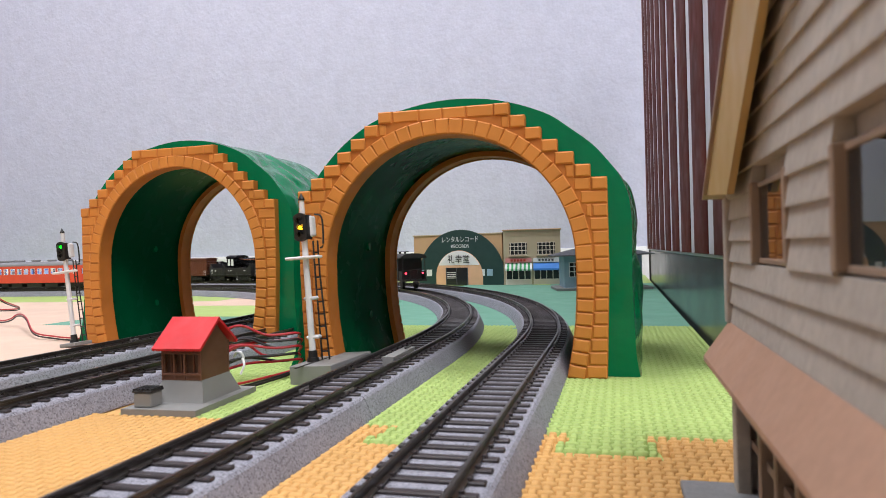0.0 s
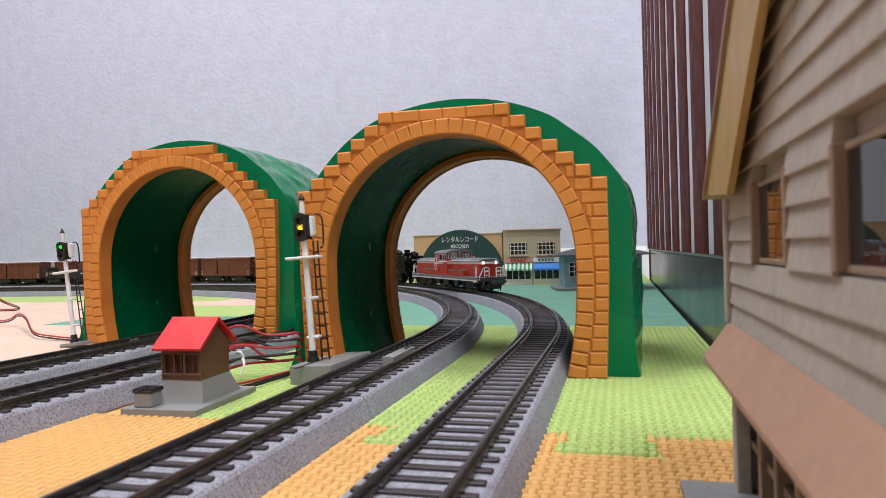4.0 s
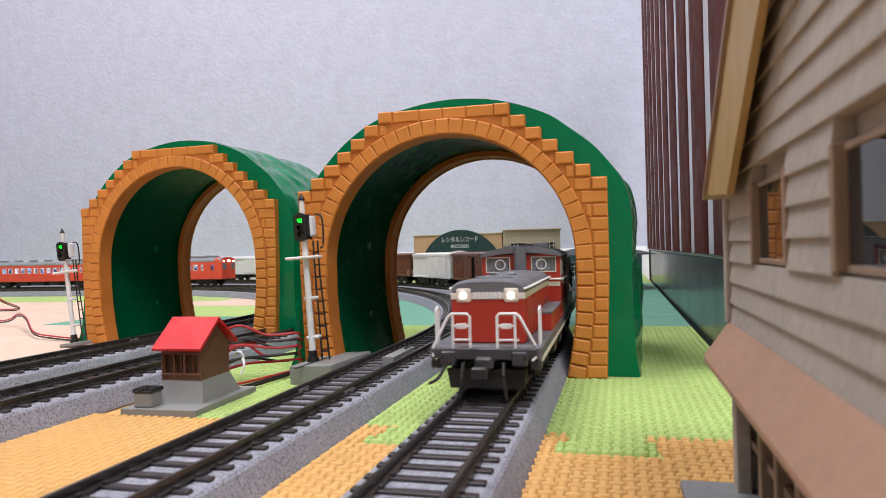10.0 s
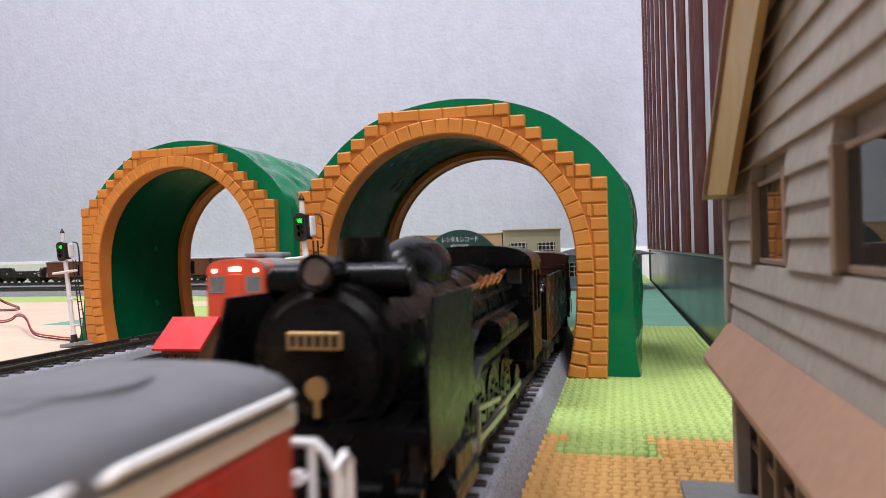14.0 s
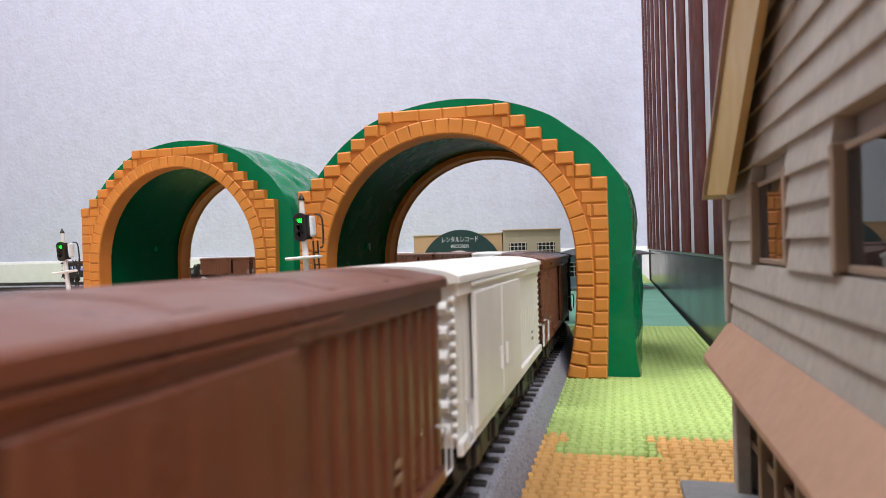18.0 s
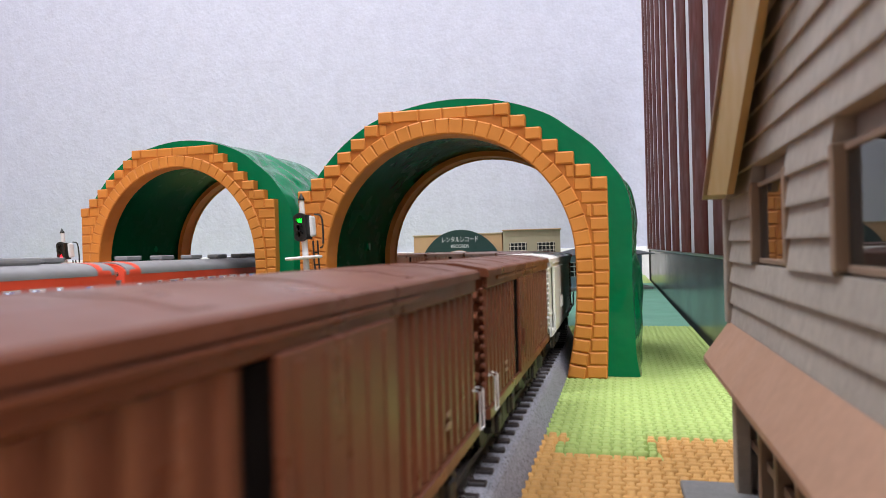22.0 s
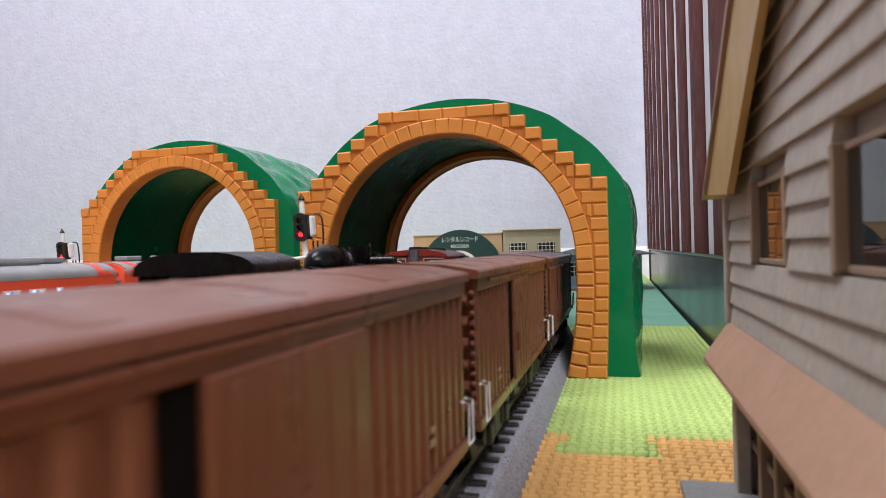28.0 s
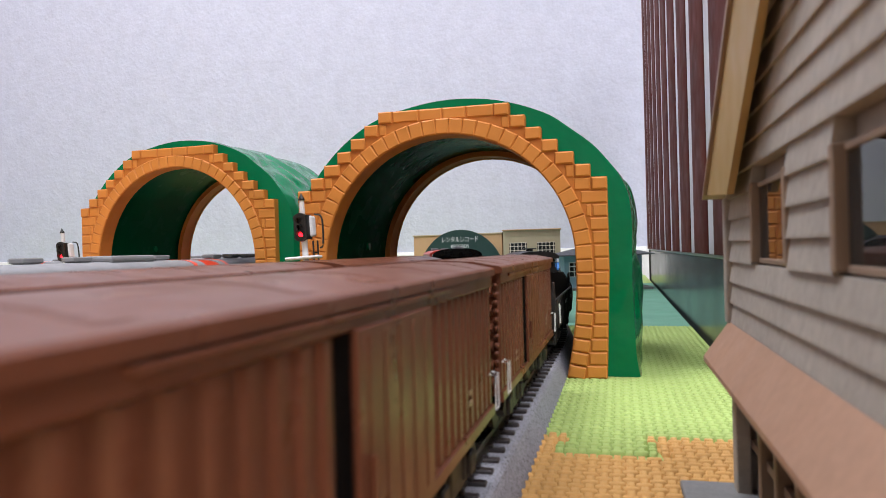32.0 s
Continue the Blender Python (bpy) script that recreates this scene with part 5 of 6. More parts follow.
def steam_engine(label):
    """Origin under the middle of engine and tender's coupled length is not used: the engine alone."""
    t = thing("steam_locomotive", Matrix(), label, "steam locomotive")
    F = 72.0  # smokebox front
    bm = bm_new()
    cyl(bm, (0, -36, 31.5), (0, 36, 31.5), 11.2, n=36)
    cyl(bm, (0, 36, 31.2), (0, F, 31.2), 11.6, n=36)
    part("boiler", bm, M_STEAM, t, "black boiler", smooth=True)
    for y in (-20, 0, 18, 36):
        bm = bm_new()
        cyl(bm, (0, y - 0.5, 31.5), (0, y + 0.5, 31.5), 11.5, n=36)
        part("boiler_band", bm, M_STEAM, t)
    bm = bm_new()
    cyl(bm, (0, F, 31.2), (0, F + 1.4, 31.2), 10.6, 9.4, n=36)
    cyl(bm, (0, F + 1.4, 31.2), (0, F + 2.6, 31.2), 8.4, 4.0, n=36)
    part("smokebox_door", bm, M_STEAM, t, smooth=True)
    bm = bm_new()
    cyl(bm, (0, F + 2.4, 27.6), (0, F + 3.4, 27.6), 1.7, n=20)
    box(bm, 0, F + 2.8, 23.4, 0.9, 0.7, 2.8)
    part("badge", bm, M_BRASS, t, "brass round badge")
    bm = bm_new()
    box(bm, 0, F + 3.2, 33.2, 8.6, 0.8, 2.6, 0.1)
    plate = part("number_plate", bm, M_BRASS, t, "brass number plate")
    for k in range(6):
        bm = bm_new()
        box(bm, -3.25 + 1.3 * k, F + 3.75, 33.7, 0.7, 0.3, 1.6)
        part("number_bar", bm, M_BLACK, plate)
    bm = bm_new()
    cyl(bm, (-11.3, F - 7, 42.6), (11.3, F - 7, 42.6), 2.8, n=24)
    cyl(bm, (-11.9, F - 7, 42.6), (-11.3, F - 7, 42.6), 2.3, n=24)
    cyl(bm, (11.3, F - 7, 42.6), (11.9, F - 7, 42.6), 2.3, n=24)
    part("feedwater_heater", bm, M_STEAM, t, smooth=True)
    bm = bm_new()
    cyl(bm, (0, F - 4, 44.2), (0, F + 2.2, 44.2), 2.4, 2.8, n=24)
    lamp = part("headlamp", bm, M_STEAM, t, smooth=True)
    bm = bm_new()
    cyl(bm, (0, F + 2.0, 44.2), (0, F + 2.7, 44.2), 2.4, 1.8, n=24)
    part("lens", bm, mat("lamp_glass", (0.11, 0.10, 0.085), 0.08, 0.3, vary=0.5, scale=500), lamp)
    bm = bm_new()
    tube(bm, [(2.55 * math.cos(2 * math.pi * k / 24), F + 2.3, 44.2 + 2.55 * math.sin(2 * math.pi * k / 24)) for k in range(25)], 0.35, 6)
    part("lamp_rim", bm, M_STEAM, lamp, smooth=True)
    bm = bm_new()
    cyl(bm, (0, F - 17, 41), (0, F - 17, 49.5), 3.9, 4.6, n=24)
    part("chimney", bm, M_STEAM, t, smooth=True)
    bm = bm_new()
    vs = ball(bm, 0, F - 48, 43.2, 7.2, 1.0, 2.2, 1.0, 24)
    part("steam_dome", bm, M_STEAM, t, smooth=True)
    # smoke deflectors
    for sx in (-1, 1):
        bm = bm_new()
        prism(bm, [(F + 3, 15.5), (F + 3.5, 30), (F - 1, 40.5), (F - 26, 40.5), (F - 26, 22.5), (F - 20, 20.5), (F - 12, 15.5)], sx * 16.6 - 0.35, sx * 16.6 + 0.35, "x")
        part("smoke_deflector", bm, M_STEAM, t, "black smoke deflector plate")
        bm = bm_new()
        prism(bm, [(F + 3, 20.2), (F - 26, 20.2), (F - 36, 24.5), (-38, 24.5), (-38, 26.2), (F - 38, 26.2), (F - 25, 22.0), (F + 3, 22.0)], sx * 13.2 - 3.4, sx * 13.2 + 3.4, "x")
        part("running_board", bm, M_STEAM, t)
        bm = bm_new()
        cyl(bm, (sx * 14.4, F - 21, 9.8), (sx * 14.4, F - 5, 9.8), 4.1, n=20)
        cyl(bm, (sx * 14.0, F - 21, 15.2), (sx * 14.0, F - 5, 15.2), 2.4, n=16)
        box(bm, sx * 14.4, F - 13, 6.6, 7.0, 14, 10.4, 1.4)
        part("cylinder", bm, M_STEAM, t)
        bm = bm_new()
        cyl(bm, (sx * 14.0, F - 44, 9.4), (sx * 14.0, F - 20, 9.8), 0.8, n=8)
        box(bm, sx * 14.4, F - 36, 8.2, 1.6, 9, 2.6, 0.3)
        part("piston_rod", bm, M_STEEL, t)
        bm = bm_new()
        box(bm, sx * 13.4, -3, 7.0, 0.9, 62, 2.0, 0.3)
        part("side_rod", bm, M_STEEL, t)
        bm = bm_new()
        box(bm, sx * 14.8, F - 54, 8.0, 0.9, 34, 1.7, 0.2, rot=(2, 0, 0))
        box(bm, sx * 15.2, F - 48, 14.0, 0.7, 26, 1.2, 0.2, rot=(7, 0, 0))
        box(bm, sx * 15.4, F - 36, 8.0, 0.8, 1.2, 9.0, 0.2)
        part("valve_gear", bm, M_STEEL, t)
        rod(t, [(sx * 11.9, F - 10, 36.0), (sx * 11.8, F - 60, 36.0), (sx * 11.6, -34, 36.0)], 0.5, M_STEAM)
        for k in range(4):
            bm = bm_new()
            cyl(bm, (sx * 9.8, 6 - 8 * k, 38.0), (sx * 11.2, 6 - 8 * k, 40.4), 0.9, n=8)
            part("pipe_joint", bm, M_COPPER, t)
        rod(t, [(sx * 10.2, 16, 38.4), (sx * 10.6, -8, 39.0), (sx * 10.4, -30, 40.8)], 0.65, M_COPPER, "feed_pipe")
        rod(t, [(sx * 13.0, F - 30, 24), (sx * 13.5, F - 44, 30), (sx * 12.6, F - 58, 31), (sx * 12.6, -36, 31)], 0.9, M_STEAM, "pipe", 4)
        bm = bm_new()
        cyl(bm, (sx * 14.2, -8, 28.4), (sx * 14.2, 16, 28.4), 3.0, n=16)
        part("air_tank", bm, M_STEAM, t, smooth=True)
        rod(t, [(sx * 15.6, F + 2, 16), (sx * 15.6, F + 4, 12), (sx * 14.6, F + 4, 9)], 0.5, M_STEAM)
    # cab
    cab = new("cab")
    cab.parent = t
    for sx in (-1, 1):
        bm = bm_new()
        pierced(bm, "x", sx * 17, 1.0, -58, -37, 14, 43, [(-56, -49, 28, 40.5), (-47, -40, 28, 40.5)])
        part("cab_side", bm, M_STEAM, cab)
    bm = bm_new()
    box(bm, 0, -37.5, 14, 32.8, 1.0, 29)
    part("cab_front", bm, M_STEAM, cab)
    bm = bm_new()
    prism(bm, rounded_top(17.6, 42.2, 48.2, 43.0, 12, 0.75), -60, -35, "y")
    part("cab_roof", bm, M_STEAM, cab, smooth=True)
    bm = bm_new()
    for sx in (-1, 1):
        box(bm, sx * 12, -36.9, 36.5, 4.5, 0.4, 4.8, 0.2)
    cyl(bm, (0, -36.6, 43.5), (0, -35.9, 43.5), 1.2, n=12)
    part("spectacle_glass", bm, M_DARKGLASS, cab)
    bm = bm_new()
    box(bm, 0, -5, 12, 20, 125, 6, 0.5)
    box(bm, 0, F - 8, 14, 30, 18, 6, 0.5)
    part("frame", bm, M_UNDER, t)
    bm = bm_new()
    box(bm, 0, F + 5, 9.5, 32, 2.4, 5.6, 0.5)
    box(bm, -12, F + 6, 14.5, 2, 2, 3)
    box(bm, 12, F + 6, 14.5, 2, 2, 3)
    part("buffer_beam", bm, M_STEAM, t)
    bm = bm_new()
    prism(bm, [(F + 4, 15), (F + 3, 22), (F - 6, 24), (F - 6, 15)], -13, 13, "x")
    part("front_deck", bm, M_STEAM, t, "black front deck")
    coupler(t, F + 8.5, 8.6)
    for y in (30, 11.5, -7, -25.5):
        wheelset(t, y, 8.75, 8.4, True, "driving_wheel", M_STEAM)
    wheelset(t, 50, 5.2, 8.4, False, "leading_wheel", M_STEAM)
    wheelset(t, -48, 5.4, 8.4, False, "trailing_wheel", M_STEAM)
    return t


def coal_tender(label):
    t = thing("coal_tender", Matrix(), label, "tender")
    for sx in (-1, 1):
        bm = bm_new()
        prism(bm, [(46, 13), (46, 33), (36, 36.5), (-30, 36.5), (-33, 32), (-37, 32), (-40, 35.5), (-46.5, 35.5), (-46.5, 13)], sx * 15.8 - 0.45, sx * 15.8 + 0.45, "x")
        part("side_plate", bm, M_STEAM, t)
    for nm, y, z, ly, h in (("front_plate", 45.5, 13, 1, 18), ("rear_plate", -46, 13, 1, 19), ("water_deck", -43, 29, 5, 1.5)):
        bm = bm_new()
        box(bm, 0, y, z, 30.6, ly, h)
        part(nm, bm, M_STEAM, t)
    bm = bm_new()
    cyl(bm, (8, -43, 30), (8, -43, 34.5), 2.2, 1.8, n=20)
    part("water_hatch", bm, M_STEAM, t, smooth=True)
    bm = bm_new()
    box(bm, 0, 0, 10.6, 32, 93, 2.6, 0.3)
    part("frame", bm, M_UNDER, t)
    ico = bmesh.new()
    bmesh.ops.create_icosphere(ico, subdivisions=1, radius=1.0)
    src_v, src_f = [v.co.copy() for v in ico.verts], [[v.index for v in f.verts] for f in ico.faces]
    ico.free()
    r = random.Random(3)
    vs, fs = [], []
    for k in range(1700):
        x, y, c = r.uniform(-14.4, 14.4), r.uniform(-40, 44), r.uniform(0.4, 0.9)
        h = 29.8 + 2.6 * math.exp(-(x / 9) ** 2) + r.uniform(-0.7, 0.7)
        n = len(vs)
        for v in src_v:
            q = c * r.uniform(0.75, 1.2)
            vs.append((x + v.x * q, y + v.y * q, h + v.z * q))
        fs += [[n + i for i in f] for f in src_f]
    heap = bpy.data.meshes.new("coal_load")
    heap.from_pydata(vs, [], fs)
    bm = bm_new()
    bm.from_mesh(heap)
    tagged(part("coal_load", bm, M_COAL, t, "glinting heap of coal"), kind="stuff")
    bm = bm_new()
    box(bm, 0, 2, 20, 31, 85, 10.0)
    part("coal_bed", bm, M_COAL, t)
    coupler(t, -49, 8.6)
    bogie(t, 25, 21)
    bogie(t, -25, 21)
    return t


def boxcar(label, body, roofm, white=False, door_open=False, gap=0.0):
    """Covered van with corrugated ends and a sliding door."""
    t = thing("covered_van", Matrix(), label, "goods wagon", "goods wagons")
    HL, HW = 62.6, 14.9
    bm = bm_new()
    box(bm, 0, 0, 12.2, 2 * HW - 1.2, 2 * HL - 1.4, 29.2)
    part("body", bm, body, t)
    for sx in (-1, 1):
        # vertical ribs
        n = 27 if not white else 30
        dlo, dhi = (gap - 30.0, gap + 30.0) if white or door_open else (gap - 28.0, gap + 1.5)
        for k in range(n):
            y = -HL + 2.0 + (2 * HL - 4.0) * k / (n - 1)
            if dlo - 1 < y < dhi + 1:
                continue
            bm = bm_new()
            if white:
                box(bm, sx * (HW - 0.6), y, 13, 0.24, 3.3, 26.5, 0.05)
            else:
                prism(bm, [(sx * (HW - 0.6), y - 1.5), (sx * (HW + 0.1), y - 0.7), (sx * (HW + 0.1), y + 0.7), (sx * (HW - 0.6), y + 1.5)], 13.6, 38.6, "z")
            part("side_rib", bm, body, t)
        bm = bm_new()
        box(bm, sx * HW, 0, 38.8, 1.0, 2 * HL, 2.6, 0.25)
        part("top_plate", bm, body, t)
        bm = bm_new()
        box(bm, sx * HW, 0, 11.0, 1.3, 2 * HL, 2.4, 0.25)
        part("side_sill", bm, body, t)
        wide = 12.0 if door_open else 1.2 if white else 3.4
        for e_ in (-1, 1) if white or door_open else (-1,):
            door = new("sliding_door")
            door.parent = t
            yc = gap + e_ * (14.6 + wide / 2)
            bm = bm_new()
            box(bm, sx * (HW + 0.5), yc, 13.0, 1.0, 29.0, 26.0, 0.25)
            part("door_leaf", bm, body, door)
            for k in range(0 if white else 5):
                bm = bm_new()
                box(bm, sx * (HW + 1.02), yc - 11 + 5.5 * k, 14, 0.3, 1.4, 24, 0.1)
                part("door_rib", bm, body, door)
            bm = bm_new()
            box(bm, sx * (HW + 1.4), yc - e_ * 11.6, 20, 0.6, 0.7, 5)
            part("door_handle", bm, body, door)
        # flat sheet on the solid body; on brown vans it paints the doorway's shade
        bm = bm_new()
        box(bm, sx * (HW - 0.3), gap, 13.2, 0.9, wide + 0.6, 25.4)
        part("door_gap", bm, M_GAP_SHADE if not white else M_CREAM, t)
        bm = bm_new()
        box(bm, sx * (HW + 0.6), gap * 0.7, 40.2, 0.9, 76, 0.8, 0.2)
        part("door_track", bm, body, t)
        # lettering as plain bars
        for y, z, w, h in ((-40, 18, 2.6, 0.9), (-40, 20, 1.8, 0.8), (38, 17, 3.4, 0.8), (38, 18.8, 2.4, 0.8)):
            bm = bm_new()
            box(bm, sx * (HW + 0.2), y, z, 0.3, w, h)
            part("lettering_bar", bm, M_TAN if not white else M_GREYBASE, t)
        for y in (HL - 2.4, -HL + 2.4):
            rod(t, [(sx * (HW + 0.2), y - 1.6, 20.5), (sx * (HW + 1.6), y - 1.6, 20.2), (sx * (HW + 1.6), y - 1.6, 13.0), (sx * (HW + 1.6), y + 1.6, 13.0), (sx * (HW + 1.6), y + 1.6, 20.2), (sx * (HW + 0.2), y + 1.6, 20.5)], 0.24, M_WHITE, "corner_step")
    for sy in (-1, 1):
        for k in range(6):
            bm = bm_new()
            z = 15.4 + 4.3 * k
            for i in range(6):
                a0, a1 = math.pi * i / 6, math.pi * (i + 1) / 6
                prism(bm, [(sy * (HL - 0.9), z), (sy * (HL - 0.9 + 1.9 * math.sin(a0)), z - 1.25 * math.cos(a0)), (sy * (HL - 0.9 + 1.9 * math.sin(a1)), z - 1.25 * math.cos(a1))], -HW + 1.6, HW - 1.6, "x")
            part("end_rib", bm, body, t)
        for sx in (-1, 1):
            for k in range(13):
                bm = bm_new()
                ball(bm, sx * (HW - 0.8), sy * (HL - 0.1), 14.4 + 2.0 * k, 0.8, 0.9, 0.9, 0.8, 8)
                part("corner_stud", bm, body, t)
        coupler(t, sy * (HL + 1.2), 8.4)
    # roof with cross ribs
    bm = bm_new()
    if white:
        sec = [(-HW - 0.9, 41.3), (-HW - 0.8, 42.5), (-HW + 1.6, 43.4), (-8, 44.3), (0, 44.6), (8, 44.3), (HW - 1.6, 43.4), (HW + 0.8, 42.5), (HW + 0.9, 41.3)]
    else:
        sec = [(-HW - 1.1, 41.3), (-HW - 1.1, 42.6), (-HW - 0.6, 43.0), (-9, 44.2), (0, 44.7), (9, 44.2), (HW + 0.6, 43.0), (HW + 1.1, 42.6), (HW + 1.1, 41.3)]
    prism(bm, sec, -HL - 0.9, HL + 0.9, "y")
    part("roof", bm, roofm, t)
    for k in range(5):
        bm = bm_new()
        y = -HL + 12 + (2 * HL - 24) * k / 4
        prism(bm, [(-HW + 1, 43.0), (-9, 44.1), (0, 44.6), (9, 44.1), (HW - 1, 42.9), (HW - 1, 43.3), (9, 44.28), (0, 44.78), (-9, 44.28), (-HW + 1, 43.36)], y - 1.6, y + 1.6, "y")
        part("roof_rib", bm, roofm, t)
    bm = bm_new()
    box(bm, 0, 0, 9.8, 20, 2 * HL - 4, 2.6)
    for y in (-16, 0, 16):
        box(bm, 0, y, 5.0, 26, 8, 5.0, 0.6)
    part("underframe", bm, M_UNDER, t)
    for y in (34, -34):
        bogie(t, y, 21, 5.2, 12.4)
    return t


def gondola(label):
    """Drop-side wagon: low sides in panels, tall ends with cut corners."""
    t = thing("open_wagon", Matrix(), label, "goods wagon", "goods wagons")
    HL, HW = 53.0, 15.4
    bm = bm_new()
    box(bm, 0, 0, 11.2, 2 * HW, 2 * HL, 1.8, 0.2)
    part("floor", bm, M_UNDER, t)
    for sx in (-1, 1):
        for k in range(3):
            side = new("drop_side")
            side.parent = t
            yc = (k - 1) * (2 * HL - 2.4) / 3
            bm = bm_new()
            box(bm, sx * HW, yc, 13.2, 0.9, (2 * HL - 4.2) / 3, 11.6, 0.2)
            part("panel", bm, M_UNDER, side)
            for dy in (-11, 0, 11):
                bm = bm_new()
                box(bm, sx * (HW + 0.6), yc + dy, 11.6, 0.7, 1.4, 12.6, 0.2)
                part("strap", bm, M_UNDER, side)
        for y, w_ in ((-38, 3.6), (-4, 2.6), (2, 1.8), (37, 4.0)):
            bm = bm_new()
            box(bm, sx * (HW + 0.75), y, 19.2, 0.3, w_, 1.7)
            part("lettering_bar", bm, M_WHITE, t)
        rod(t, [(sx * (HW + 1.0), HL - 8, 22.5), (sx * (HW + 1.4), HL - 8, 14), (sx * (HW + 1.4), HL - 5.4, 14), (sx * (HW + 1.0), HL - 5.4, 22.5)], 0.26, M_WHITE, "grab_rail")
    for sy in (-1, 1):
        bm = bm_new()
        prism(bm, [(-HW, 12), (-HW, 25.5), (-HW + 4.5, 32.6), (HW - 4.5, 32.6), (HW, 25.5), (HW, 12)], sy * HL - 0.6, sy * HL + 0.6, "y")
        part("end_board", bm, M_UNDER, t, "tall black end board with cut corners")
        for sx in (-1, 1):
            bm = bm_new()
            prism(bm, [(sy * (HL - 7.5), 24.8), (sy * (HL - 0.7), 24.8), (sy * (HL - 0.7), 32.0), (sy * (HL - 2.6), 32.0)], sx * (HW - 1.0) - 0.5, sx * (HW - 1.0) + 0.5, "x")
            part("end_bracket", bm, M_UNDER, t)
        coupler(t, sy * (HL + 4.5), 8.4)
    bm = bm_new()
    box(bm, 0, 0, 8.8, 20, 2 * HL - 4, 2.6)
    part("underframe", bm, M_UNDER, t)
    for y in (32, -32):
        bogie(t, y, 19, 5.2, 12.4)
    return t


def brake_van(label):
    """Short cabin between two open platforms, under one arched roof."""
    t = thing("brake_van", Matrix(), label, "goods wagon", "goods wagons")
    wins = ((-16, 3.6), (-7.5, 3.6), (9.5, 4.0))
    for sx in (-1, 1):
        bm = bm_new()
        pierced(bm, "x", sx * 15.6, 1.0, -27.5, 27.5, 12, 39, [(y - w, y + w, 23.5, 34) for y, w in wins])
        part("side", bm, M_UNDER, t, "black cabin side")
        for y, w in wins:
            bm = bm_new()
            pierced(bm, "x", sx * 15.9, 0.6, y - w, y + w, 23.5, 34, [(y - w + 0.7, y + w - 0.7, 24.2, 29.3), (y - w + 0.7, y + w - 0.7, 29.9, 33.3)])
            part("window_frame", bm, M_UNDER, t)
        bm = bm_new()
        box(bm, sx * 16.2, -2, 18.2, 0.3, 6, 0.9)
        part("lettering_bar", bm, M_WHITE, t)
    for sy in (-1, 1):
        bm = bm_new()
        box(bm, 0, sy * 27, 12, 30, 1, 27)
        part("end", bm, M_UNDER, t)
    bm = bm_new()
    box(bm, 0, 0, 10, 32, 88, 2.2)
    part("floor", bm, M_UNDER, t)
    bm = bm_new()
    box(bm, 0, 0, 23.8, 26, 50, 10.0)
    part("lit_window_strip", bm, M_COACHIN, t, "lit cabin inside")
    bm = bm_new()
    prism(bm, rounded_top(17, 38.6, 44.5, 39.2, 12, 0.8), -43, 43, "y")
    part("roof", bm, M_UNDER, t, "black arched roof", smooth=True)
    for y in (-12, 8):
        bm = bm_new()
        cyl(bm, (0, y, 44), (0, y, 46.4), 1.4, n=10)
        box(bm, 0, y, 46.2, 8.0, 6.0, 1.0, 0.3)
        part("roof_ventilator", bm, M_UNDER, t)
    for sy in (-1, 1):
        for x in (-14.4, -5, 5, 14.4):
            rod(t, [(x, sy * 42, 12), (x, sy * 42, 24 if abs(x) < 10 else 39)], 0.5, M_UNDER)
        rod(t, [(-15, sy * 42, 24), (15, sy * 42, 24)], 0.45, M_UNDER)
        for sx in (-1, 1):
            bm = bm_new()
            box(bm, sx * 15.4, sy * 35.5, 12, 0.7, 12, 10.5)
            part("platform_side", bm, M_UNDER, t)
        coupler(t, sy * 47, 8.4)
    for x in (-11, 11):
        bm = bm_new()
        cyl(bm, (x, -42.5, 20), (x, -43.8, 20), 1.1, n=12)
        part("tail_lamp", bm, M_TAIL, t, "lit red tail lamp")
    for y in (-24, 24):
        wheelset(t, y, 5.2)
    return t


